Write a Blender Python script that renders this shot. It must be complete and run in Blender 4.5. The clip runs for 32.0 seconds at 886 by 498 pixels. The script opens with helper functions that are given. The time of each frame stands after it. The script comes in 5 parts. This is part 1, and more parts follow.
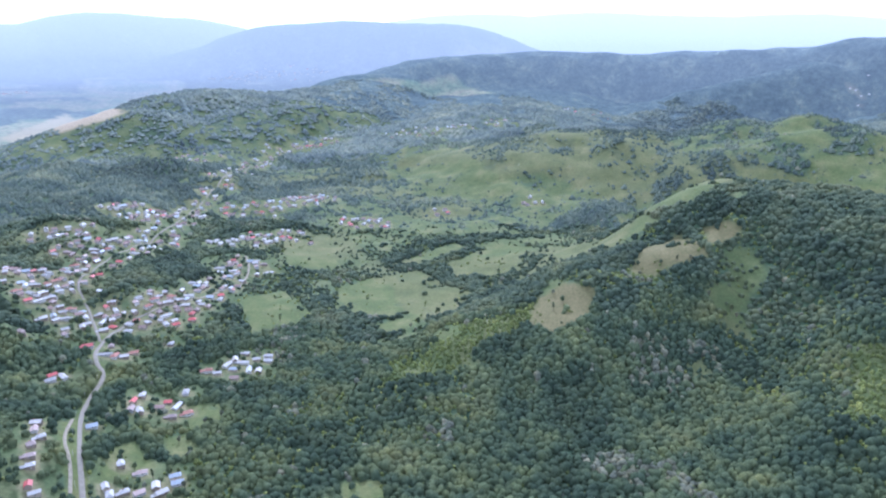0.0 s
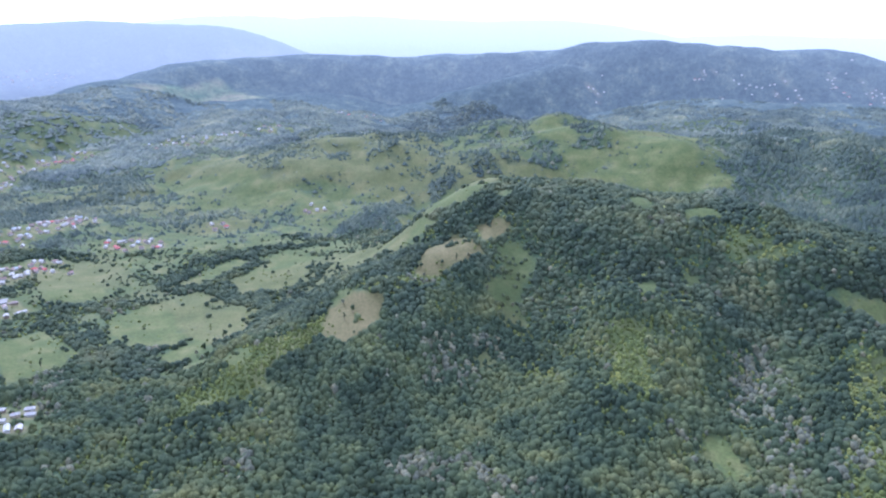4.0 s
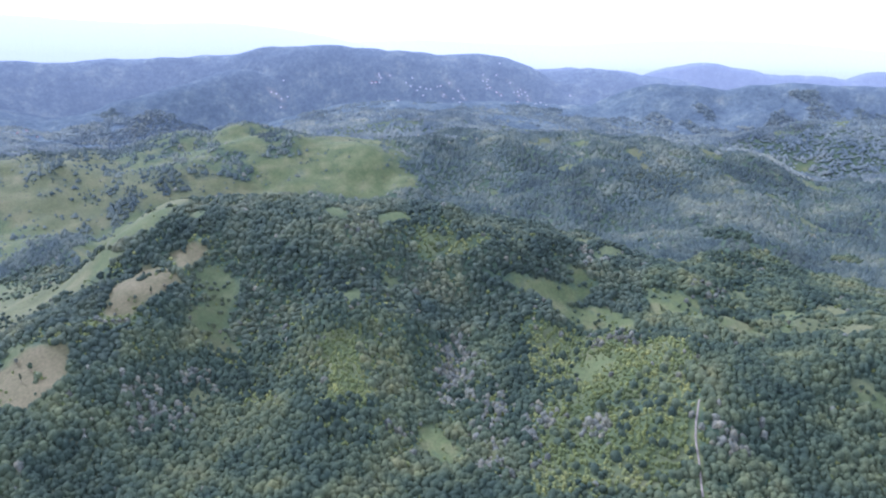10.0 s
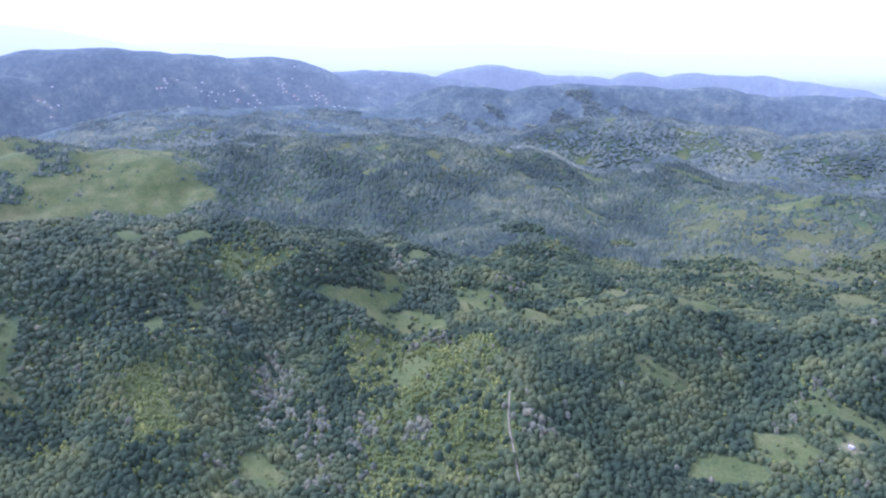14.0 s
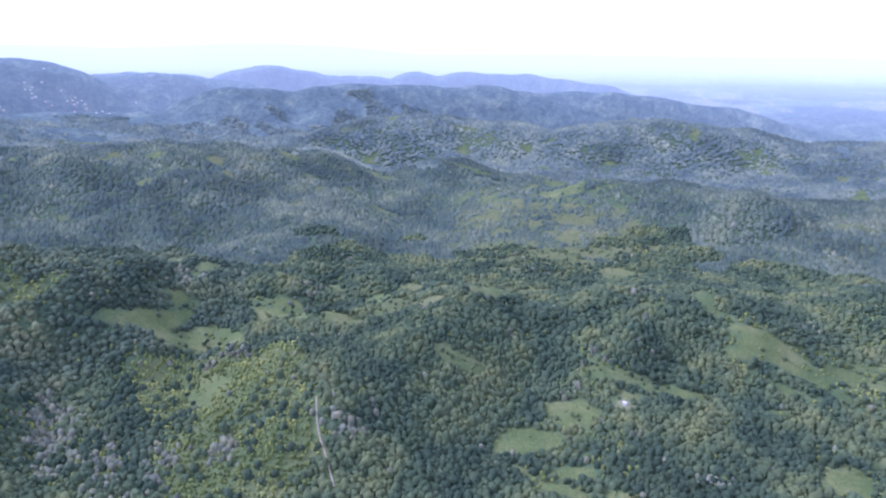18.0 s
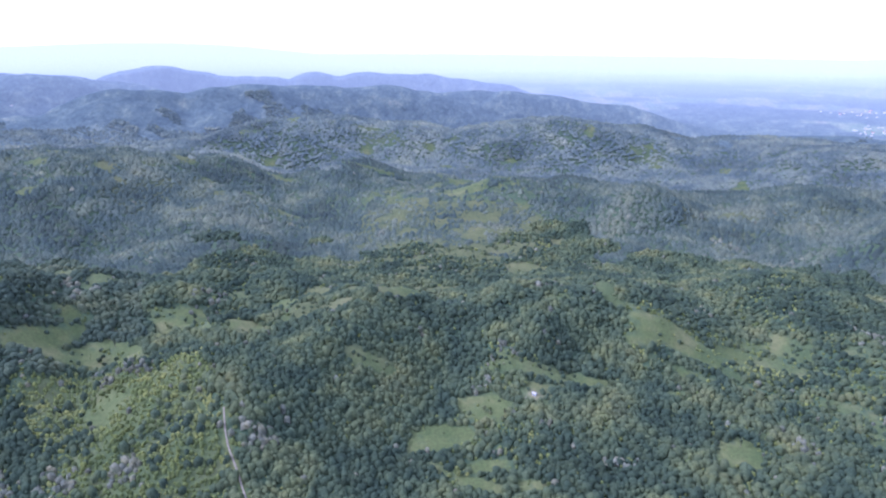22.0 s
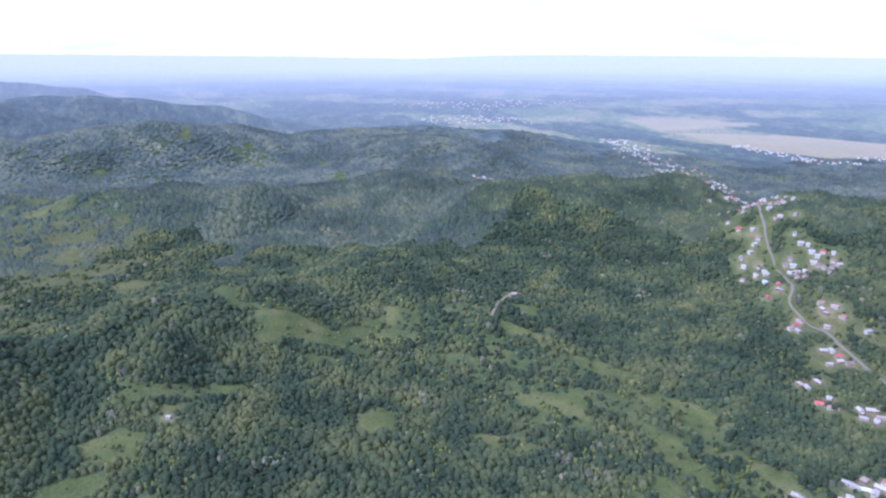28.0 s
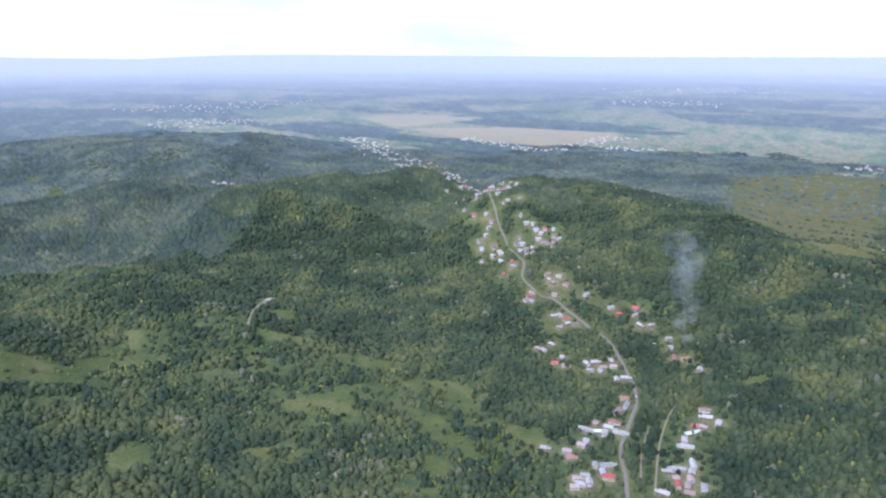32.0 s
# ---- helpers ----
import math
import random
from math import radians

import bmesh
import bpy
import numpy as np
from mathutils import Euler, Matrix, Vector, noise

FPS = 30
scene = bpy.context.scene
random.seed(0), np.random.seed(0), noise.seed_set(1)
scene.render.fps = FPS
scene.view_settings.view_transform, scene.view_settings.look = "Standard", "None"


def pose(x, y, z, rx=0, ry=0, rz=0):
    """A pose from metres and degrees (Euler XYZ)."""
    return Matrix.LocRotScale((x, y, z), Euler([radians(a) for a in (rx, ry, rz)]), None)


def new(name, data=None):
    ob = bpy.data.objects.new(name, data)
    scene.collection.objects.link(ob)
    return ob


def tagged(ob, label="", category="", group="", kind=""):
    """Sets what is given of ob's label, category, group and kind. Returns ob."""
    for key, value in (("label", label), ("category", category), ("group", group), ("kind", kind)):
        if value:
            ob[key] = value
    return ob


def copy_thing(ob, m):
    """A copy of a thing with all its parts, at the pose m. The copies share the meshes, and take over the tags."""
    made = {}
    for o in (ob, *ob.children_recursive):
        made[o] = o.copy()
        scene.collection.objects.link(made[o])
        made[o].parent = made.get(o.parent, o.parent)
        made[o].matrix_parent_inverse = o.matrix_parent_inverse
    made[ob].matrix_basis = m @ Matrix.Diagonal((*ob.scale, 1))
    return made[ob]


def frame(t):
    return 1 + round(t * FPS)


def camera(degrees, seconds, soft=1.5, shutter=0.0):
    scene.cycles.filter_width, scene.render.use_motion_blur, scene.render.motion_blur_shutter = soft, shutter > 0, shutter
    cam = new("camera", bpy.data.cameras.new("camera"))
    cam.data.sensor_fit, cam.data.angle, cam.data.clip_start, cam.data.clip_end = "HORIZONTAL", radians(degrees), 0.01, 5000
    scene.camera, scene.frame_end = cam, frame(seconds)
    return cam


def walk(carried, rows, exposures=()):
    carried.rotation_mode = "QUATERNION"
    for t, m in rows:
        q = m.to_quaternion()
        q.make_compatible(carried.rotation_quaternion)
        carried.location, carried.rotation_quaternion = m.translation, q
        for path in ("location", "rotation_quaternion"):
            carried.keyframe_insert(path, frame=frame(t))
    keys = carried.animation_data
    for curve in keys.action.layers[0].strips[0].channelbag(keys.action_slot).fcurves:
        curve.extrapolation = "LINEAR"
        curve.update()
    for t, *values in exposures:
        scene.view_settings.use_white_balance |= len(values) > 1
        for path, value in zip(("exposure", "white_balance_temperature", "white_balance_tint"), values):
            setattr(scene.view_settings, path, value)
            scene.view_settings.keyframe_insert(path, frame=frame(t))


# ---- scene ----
# The camera hangs over the village valley, climbs some forty metres and turns to its right.
PITCH, ROLL = -15.87, -0.05
cam = camera(64.8, 32.0, soft=2.2)
# Heights, ridges and rings of the country are set down in units of 1.35 m.
UNIT = 1.35
# seconds, yaw, height of the eye
ROWS = [
    (0.0, -0.00, 297.20), (0.5, -2.31, 298.70), (1.0, -4.58, 300.21), (1.5, -6.77, 301.71),
    (2.0, -9.08, 303.21), (2.5, -11.34, 304.72), (3.0, -13.59, 306.22), (3.5, -15.88, 307.72),
    (5.5, -24.64, 313.74), (6.0, -26.75, 315.24), (6.5, -28.85, 316.75), (7.0, -30.94, 318.25),
    (7.5, -33.03, 319.75), (8.0, -35.13, 321.26), (8.5, -37.11, 322.76), (9.0, -39.15, 324.26),
    (9.5, -41.17, 325.77), (10.0, -43.15, 327.27), (10.5, -45.14, 328.77), (11.0, -47.11, 330.28),
    (11.5, -49.12, 331.78), (12.0, -51.12, 333.28), (12.5, -53.14, 334.79), (13.0, -55.16, 336.29),
    (13.5, -57.22, 337.79), (14.0, -59.26, 339.30), (14.5, -61.34, 340.29), (16.5, -69.84, 340.97),
    (17.0, -72.18, 340.94), (17.5, -74.33, 340.91), (18.0, -76.62, 340.88), (18.5, -78.90, 340.84),
    (19.0, -80.52, 340.81), (19.5, -81.66, 340.78), (20.0, -82.45, 340.75), (20.5, -83.05, 340.72),
    (21.0, -83.48, 340.69), (21.5, -83.82, 340.66), (22.0, -84.52, 340.62), (22.5, -86.57, 340.59),
    (23.0, -90.04, 340.56), (23.5, -93.74, 340.53), (24.0, -96.97, 340.50), (24.5, -99.85, 340.47),
    (25.0, -102.43, 340.44), (25.5, -104.79, 340.41), (27.5, -113.96, 340.28), (28.0, -116.46, 340.25),
    (28.5, -119.08, 340.22), (29.0, -121.69, 340.19), (29.5, -124.33, 340.16), (30.0, -126.93, 340.12),
    (30.5, -129.53, 340.09), (31.0, -132.24, 340.06), (31.5, -134.88, 340.03), (32.0, -137.43, 340.00),
]
EXPOSURES = [(0.0, 0.80, 4740.0, 20.0), (7.0, 0.86, 4760.0, 30.0), (13.0, 0.82, 4680.0, 35.0), (25.0, 0.56, 4660.0, 36.0), (32.0, 0.24, 5040.0, 20.0)]
walk(cam, [(t, pose(0, 0, UNIT * z, 90 + PITCH, ROLL, yaw)) for t, yaw, z in ROWS], EXPOSURES)

# ---- world and sun ----
SUN_AZ, SUN_EL = 350.0, 38.0
world = bpy.data.worlds.new("sky")
scene.world = world
world.use_nodes = True
wn, wl = world.node_tree.nodes, world.node_tree.links
wn.clear()
w_out = wn.new("ShaderNodeOutputWorld")
w_bg = wn.new("ShaderNodeBackground")
w_sky = wn.new("ShaderNodeTexSky")
w_sky.sky_type, w_sky.sun_disc = "NISHITA", False
w_sky.sun_elevation, w_sky.sun_rotation = radians(SUN_EL), radians(SUN_AZ)
w_sky.air_density, w_sky.dust_density = 1.2, 2.0
w_tc = wn.new("ShaderNodeTexCoord")
w_map = wn.new("ShaderNodeMapping")
w_map.inputs["Scale"].default_value = (1.0, 1.0, 5.0)
w_noise = wn.new("ShaderNodeTexNoise")
w_noise.inputs["Scale"].default_value = 2.6
w_noise.inputs["Detail"].default_value = 6.0
w_ramp = wn.new("ShaderNodeValToRGB")
w_ramp.color_ramp.elements[0].position, w_ramp.color_ramp.elements[1].position = 0.33, 0.52
w_ramp.color_ramp.elements[0].color = (0.5, 0.5, 0.5, 1)
w_mix = wn.new("ShaderNodeMixRGB")
w_mix.inputs[2].default_value = (8.6, 8.9, 9.2, 1)
wl.new(w_tc.outputs["Generated"], w_map.inputs[0])
wl.new(w_map.outputs[0], w_noise.inputs["Vector"])
wl.new(w_noise.outputs[0], w_ramp.inputs[0])
wl.new(w_ramp.outputs[0], w_mix.inputs[0])
wl.new(w_sky.outputs[0], w_mix.inputs[1])
wl.new(w_mix.outputs[0], w_bg.inputs[0])
w_bg.inputs[1].default_value = 0.125
wl.new(w_bg.outputs[0], w_out.inputs[0])

sun = new("sun", bpy.data.lights.new("sun", "SUN"))
sun.data.energy, sun.data.angle, sun.data.color = 2.9, radians(7.0), (1.0, 0.95, 0.86)
sun.matrix_world = pose(0, 0, 900, 90 - SUN_EL, 0, 180 - SUN_AZ)


# ---- the lie of the land ----
def hash2(ix, iy, seed):
    h = (ix * 374761393 + iy * 668265263 + seed * 974634777) & 0xFFFFFFFF
    h = ((h ^ (h >> 13)) * 1274126177) & 0xFFFFFFFF
    return ((h ^ (h >> 16)) & 0xFFFFFF) / float(0xFFFFFF)


def vnoise(x, y, scale, seed=0):
    """Smooth noise from 0 to 1 with features of that many metres."""
    u, v = np.asarray(x, float) / scale, np.asarray(y, float) / scale
    iu, iv = np.floor(u).astype(np.int64), np.floor(v).astype(np.int64)
    fu, fv = u - iu, v - iv
    fu, fv = fu * fu * (3 - 2 * fu), fv * fv * (3 - 2 * fv)
    a, b = hash2(iu, iv, seed), hash2(iu + 1, iv, seed)
    c, d = hash2(iu, iv + 1, seed), hash2(iu + 1, iv + 1, seed)
    return (a + (b - a) * fu) * (1 - fv) + (c + (d - c) * fu) * fv


def fnoise(x, y, scale, seed=0, octaves=3):
    total, amp, norm = 0.0, 1.0, 0.0
    for i in range(octaves):
        total = total + amp * vnoise(x, y, scale / 2 ** i, seed + i * 7)
        norm += amp
        amp *= 0.5
    return total / norm


def polar(az, r):
    return r * math.sin(radians(az)), r * math.cos(radians(az))


FLOOR = -20.0
# Each ridge: bearing, distance, crest height, half width.
MEADOW_SPUR = [(1.0, 600, 8, 110), (8.0, 680, 42, 120), (14.0, 760, 64, 130), (20.0, 890, 100, 140)]
HILL_SPUR = [(36.0, 880, 120, 150), (36.0, 720, 78, 95), (34.0, 600, 40, 80), (31.0, 500, 8, 70)]
HOLLOW_SPUR = [(46.0, 890, 108, 120), (50.0, 760, 62, 90), (51.0, 650, 26, 80)]
RIDGE_SPUR = [(91.0, 790, 62, 120), (96.0, 640, 24, 90), (98.0, 540, 0, 80)]
HUT_SPUR = [(113.0, 1000, 50, 140), (120.0, 860, 30, 110), (126.0, 720, 4, 90)]
VILLAGE_SPUR = [(127.0, 1320, 78, 150), (134.0, 1180, 34, 110), (138.0, 1080, 2, 80)]
DARK_SPUR = [(51.0, 1700, 120, 170), (52.0, 1450, 74, 120), (54.0, 1280, 26, 100)]
WOOD_SPUR = [(62.0, 1700, 95, 170), (64.0, 1450, 56, 120), (68.0, 1250, 14, 100)]
ORCHARD_SPUR = [(76.0, 1780, 70, 180), (80.0, 1500, 42, 130), (84.0, 1250, 8, 100)]
NORTH_HILLS = [(-8.0, 2300, 66, 380), (4.0, 1950, 100, 380), (14.0, 1700, 112, 320), (20.0, 1640, 130, 300)]
NORTH_SPUR = [(4.0, 1950, 95, 400), (4.0, 2800, 160, 700)]
BASIN_EDGE = [(-34.0, 1300, 52, 300), (-27.0, 1600, 66, 330), (-20.0, 1950, 58, 320), (-16.0, 2300, 40, 320)]
HIGH_VALLEY = [(40.0, 2500, 150, 600), (48.0, 2700, 140, 600), (56.0, 2700, 120, 500)]
WEST_RIDGE = [(173.0, 1000, 70, 310), (180.0, 850, 92, 320), (205.0, 660, 96, 300), (235.0, 560, 96, 280), (270.0, 560, 92, 280), (300.0, 720, 84, 280), (322.0, 1000, 70, 300), (330.0, 1350, 55, 320)]
WEST_FLATS = [(165.0, 1500, 8, 500), (172.0, 2000, 10, 700)]
HILL_CREST = [(12.4, 956, -2, 159), (16.2, 970, 21, 159), (20.0, 970, 75, 159), (23.7, 956, 148, 159), (28.2, 942, 146, 159), (32.2, 911, 145, 159), (36.8, 900, 131, 159), (41.3, 900, 134, 159), (45.8, 900, 120, 159), (50.0, 907, 112, 159), (54.1, 911, 100, 159), (58.0, 915, 57, 159), (60.8, 881, 75, 159), (68.1, 852, 63, 159)]
EAST_RIDGE = [(64.0, 652, 66, 137), (67.9, 704, 69, 137), (74.8, 748, 77, 137), (82.1, 778, 69, 137), (89.3, 800, 61, 137), (98.4, 837, 76, 137), (107.6, 1096, -15, 222), (112.4, 1185, -15, 222), (117.2, 1259, -15, 222), (121.9, 1333, -15, 222), (125.1, 1370, 96, 222), (128.7, 1407, 98, 222), (133.1, 1430, 103, 222), (136.6, 1407, 6, 222), (139.2, 1348, -15, 222), (141.1, 1259, -15, 222)]
DARK_HILL = [(36.5, 1741, -15, 311), (40.2, 1741, 111, 311), (43.9, 1741, 139, 311), (48.5, 1741, 154, 311), (53.0, 1726, 143, 311), (57.4, 1726, 132, 311), (61.7, 1741, 121, 311), (67.0, 1763, 18, 311), (69.2, 1793, -15, 311), (79.6, 1815, 35, 311), (85.7, 1852, 23, 311)]
FOLD_RIDGE = [(79.7, 1481, 4, 215), (85.3, 1504, 57, 215), (91.6, 1496, 90, 215), (94.7, 1481, 90, 215), (97.7, 1481, 84, 215), (107.0, 1519, 46, 215), (111.5, 1556, -15, 215), (115.3, 1593, 76, 215), (117.5, 1615, 0, 215), (120.0, 1652, -15, 215)]
LONG_RIDGE = [(86.5, 2222, -15, 244), (88.6, 2296, 115, 244), (93.1, 2296, 140, 244), (100.0, 2370, 106, 244), (106.8, 2407, -13, 244), (113.4, 2222, 93, 244), (117.6, 2111, 85, 244), (120.9, 2037, -13, 244), (123.7, 2000, -15, 244)]
LONG_RIDGE_END = [(107.2, 2407, 85, 244), (112.3, 2481, 76, 244), (116.2, 2519, 86, 244), (122.4, 2556, 59, 244), (127.2, 2593, -15, 244), (131.2, 2630, -15, 244)]
WOOD_FOLDS = [(60.0, 2185, 92, 244), (64.6, 2222, 97, 244), (69.1, 2222, 120, 244), (72.6, 2259, 151, 244), (77.7, 2296, 131, 244), (81.7, 2296, 127, 244), (86.4, 2296, 29, 244)]
BLUE_RIDGE = [(56.8, 2741, 33, 311), (58.6, 2741, 103, 311), (60.0, 2741, 217, 311), (62.7, 2778, 209, 311), (65.6, 2778, 156, 311), (67.4, 2778, 222, 311), (69.8, 2815, 228, 311), (72.4, 2852, 219, 311), (77.0, 2889, 208, 311), (79.8, 2926, 212, 311), (82.6, 2963, 184, 311), (84.1, 3037, 166, 311), (88.6, 3111, 178, 311), (92.9, 3185, 159, 311), (97.2, 3259, 120, 311)]
SADDLE_HILLS = [(48.4, 4815, 226, 370), (50.2, 4815, 205, 370), (53.3, 4815, 222, 370), (56.4, 4815, 214, 370), (58.9, 4815, 146, 370)]
ROUND_HILLS = [(58.9, 5556, 15, 333), (60.9, 5556, 210, 333), (63.1, 5556, 250, 333), (65.3, 5556, 209, 333), (67.1, 5556, 165, 333), (71.1, 5556, 160, 333), (73.2, 5556, 93, 333), (74.4, 5556, 188, 333), (76.1, 5556, 162, 333), (78.2, 5556, 189, 333), (81.3, 5630, 180, 333), (83.2, 5630, 176, 333), (85.5, 5630, 136, 333), (88.0, 5630, 107, 333)]
MOUNTAIN = [(-4.9, 3111, 206, 459), (-1.4, 3185, 257, 459), (2.2, 3333, 270, 459), (8.0, 3481, 292, 459), (14.2, 3556, 279, 459), (18.6, 3630, 289, 459), (23.0, 3630, 294, 459), (27.5, 3556, 315, 459), (31.0, 3407, 349, 459), (33.7, 3333, 357, 459), (36.3, 3333, 342, 459), (38.9, 3370, 334, 459), (41.0, 3407, 321, 459), (43.5, 3481, 307, 459), (45.9, 3556, 316, 459), (47.2, 3630, 256, 459), (48.8, 3704, 6, 459)]
MOUNTAIN_FOOT = [(48.8, 3704, 6, 519), (51.1, 3852, 227, 519), (54.3, 4000, 237, 519), (58.4, 4148, 198, 519)]
SHOULDER = [(13.1, 2593, 4, 244), (16.7, 2667, 126, 244), (20.3, 2741, 173, 244), (23.9, 2889, 212, 244), (27.5, 3037, 252, 244)]
BASIN_HILLS = [(-21.0, 2222, 165, 356), (-16.9, 2296, 186, 356), (-11.8, 2370, 170, 356), (-8.3, 2519, 185, 356), (-6.0, 2815, 213, 356), (-1.5, 3111, 218, 356)]
MEADOW_HILL_CREST = [(18.3, 1667, -15, 296), (22.0, 1704, 65, 296), (25.7, 1704, 162, 296), (29.8, 1704, 152, 296), (34.3, 1667, 146, 296), (37.9, 1630, 142, 296), (40.2, 1593, -15, 296)]
BLUE_MOUNTAIN = [(-37.2, 10370, 543, 1630), (-31.2, 10370, 537, 1630), (-27.8, 10370, 147, 1630), (-24.6, 10370, 695, 1630), (-20.5, 10370, 649, 1630), (-17.7, 10370, 240, 1630), (-15.8, 10370, -15, 1630)]
SECOND_MOUNTAIN = [(-16.6, 8148, 232, 1111), (-14.5, 8148, 328, 1111), (-11.5, 8148, 529, 1111), (-7.2, 8148, 568, 1111), (-3.7, 8148, 549, 1111), (-0.2, 8148, 541, 1111), (2.0, 8148, 116, 1111), (5.2, 8148, -15, 1111)]
PALE_RANGE = [(-5.9, 14815, 708, 3333), (0.7, 14815, 547, 3333), (2.9, 14815, 882, 3333), (7.3, 14815, 633, 3333), (11.6, 14815, 897, 3333), (17.8, 14815, 824, 3333), (21.7, 14815, 695, 3333), (25.0, 14815, 821, 3333), (28.3, 14815, 395, 3333), (32.8, 15556, 215, 3333), (40.5, 16296, 540, 3333)]
PLAIN_RIM = [(40.5, 18519, 553, 4444), (52.3, 18519, 444, 4444), (55.5, 18519, 462, 4444), (62.2, 18519, 544, 4444), (67.1, 18519, -15, 4444), (75.2, 18519, 292, 4444), (84.1, 19259, 291, 4444), (102.1, 20000, 228, 4444), (121.6, 20000, 117, 4444), (124.9, 20000, 264, 4444), (151.3, 20000, 212, 4444), (168.6, 20000, 225, 4444)]
WEST_HILL = [(141.9, 1444, -15, 244), (144.2, 1370, 72, 244), (147.4, 1296, 124, 244), (152.0, 1185, 106, 244), (156.4, 1111, 102, 244), (160.7, 1074, 28, 244), (164.7, 1052, 76, 244), (170.0, 1037, 53, 244)]
ALL_RIDGES = [MEADOW_SPUR, HILL_SPUR, HOLLOW_SPUR, RIDGE_SPUR, HUT_SPUR, VILLAGE_SPUR, DARK_SPUR, WOOD_SPUR, ORCHARD_SPUR, NORTH_HILLS, NORTH_SPUR, BASIN_EDGE, HIGH_VALLEY, WEST_RIDGE, WEST_FLATS, HILL_CREST, EAST_RIDGE, DARK_HILL, FOLD_RIDGE, LONG_RIDGE, LONG_RIDGE_END, WOOD_FOLDS, BLUE_RIDGE, SADDLE_HILLS, ROUND_HILLS, MOUNTAIN, MOUNTAIN_FOOT, SHOULDER, BASIN_HILLS, MEADOW_HILL_CREST, BLUE_MOUNTAIN, SECOND_MOUNTAIN, PALE_RANGE, PLAIN_RIM, WEST_HILL]


def terrain(x, y):
    """The height of the ground, in metres at a place in metres."""
    x, y = np.asarray(x, float) / UNIT, np.asarray(y, float) / UNIT
    r = np.hypot(x, y)
    fade = np.clip((4200 - r) / 2000, 0, 1)
    wx, wy = x + 26 * fade * (fnoise(x, y, 260, 3) - 0.5), y + 26 * fade * (fnoise(x, y, 260, 53) - 0.5)
    acc = np.full(x.shape, 1.0)
    for line in ALL_RIDGES:
        knots = [(*polar(az, rr), z, w) for az, rr, z, w in line]
        best = np.zeros(x.shape)
        for (ax, ay, az_, aw), (bx, by, bz, bw) in zip(knots, knots[1:]):
            dx, dy = bx - ax, by - ay
            s = np.clip(((wx - ax) * dx + (wy - ay) * dy) / (dx * dx + dy * dy), 0, 1)
            d = np.hypot(wx - ax - s * dx, wy - ay - s * dy) / (aw + s * (bw - aw))
            h = (az_ + s * (bz - az_) - FLOOR) / (1 + 0.5 * d * d + 0.6 * d ** 4)
            best = np.maximum(best, h)
        acc += np.exp(np.minimum(best / 7.0, 600)) - 1
    z = 7.0 * np.log(acc)
    rise = np.clip(z / 60.0, 0, 1)
    gully = 1 - np.abs(2 * fnoise(x, y, 150, 11, 3) - 1)
    ravine = 1 - np.abs(2 * fnoise(x, y, 270, 13, 2) - 1)
    z = z - rise * (gully - 0.66) * np.clip(44 - 0.012 * r, 14, 34)
    z = z - rise * (ravine - 0.66) * np.clip((r - 650) * 0.07, 0, 44) * np.clip((3000 - r) / 1200, 0.4, 1)
    return UNIT * (FLOOR + z - 5 * rise + 2.0 * fnoise(x, y, 60, 71, 2))


NEAR = 3510.0


def squeeze(x, y, z):
    """Draws the far country in towards the valley, so that it keeps its bearing and its height over the horizon."""
    r = np.maximum(np.hypot(x, y), 1e-6)
    far = np.where(r > NEAR, NEAR + 1230.0 * (1 - np.exp(-(r - NEAR) / 2900.0)), r)
    k = far / r
    return x * k, y * k, 452.0 + (z - 452.0) * k


# ---- materials ----
def material(name, rough=0.8, spec=0.2):
    m = bpy.data.materials.new(name)
    m.use_nodes = True
    nt = m.node_tree
    b = nt.nodes["Principled BSDF"]
    b.inputs["Roughness"].default_value = rough
    b.inputs["Specular IOR Level"].default_value = spec
    return m, nt, b


def noise_node(nt, scale, detail=4.0, vector=None, rough=0.6):
    n = nt.nodes.new("ShaderNodeTexNoise")
    n.inputs["Scale"].default_value, n.inputs["Detail"].default_value, n.inputs["Roughness"].default_value = scale, detail, rough
    if vector is not None:
        nt.links.new(vector, n.inputs["Vector"])
    return n.outputs[0]


def ramp(nt, fac, stops):
    n = nt.nodes.new("ShaderNodeValToRGB")
    els = n.color_ramp.elements
    while len(els) < len(stops):
        els.new(0.5)
    for e, (p, c) in zip(els, stops):
        e.position, e.color = p, (*c, 1)
    nt.links.new(fac, n.inputs[0])
    return n.outputs[0]


def blend(nt, fac, a, b, mode="MIX"):
    n = nt.nodes.new("ShaderNodeMixRGB")
    n.blend_type = mode
    for sock, v in zip(n.inputs, (fac, a, b)):
        if isinstance(v, (int, float)):
            sock.default_value = v
        elif isinstance(v, tuple):
            sock.default_value = (*v, 1)
        else:
            nt.links.new(v, sock)
    return n.outputs[0]


def position(nt):
    return nt.nodes.new("ShaderNodeNewGeometry").outputs["Position"]


def bump(nt, b, height, strength, distance):
    n = nt.nodes.new("ShaderNodeBump")
    n.inputs["Strength"].default_value, n.inputs["Distance"].default_value = strength, distance
    nt.links.new(height, n.inputs["Height"])
    nt.links.new(n.outputs[0], b.inputs["Normal"])


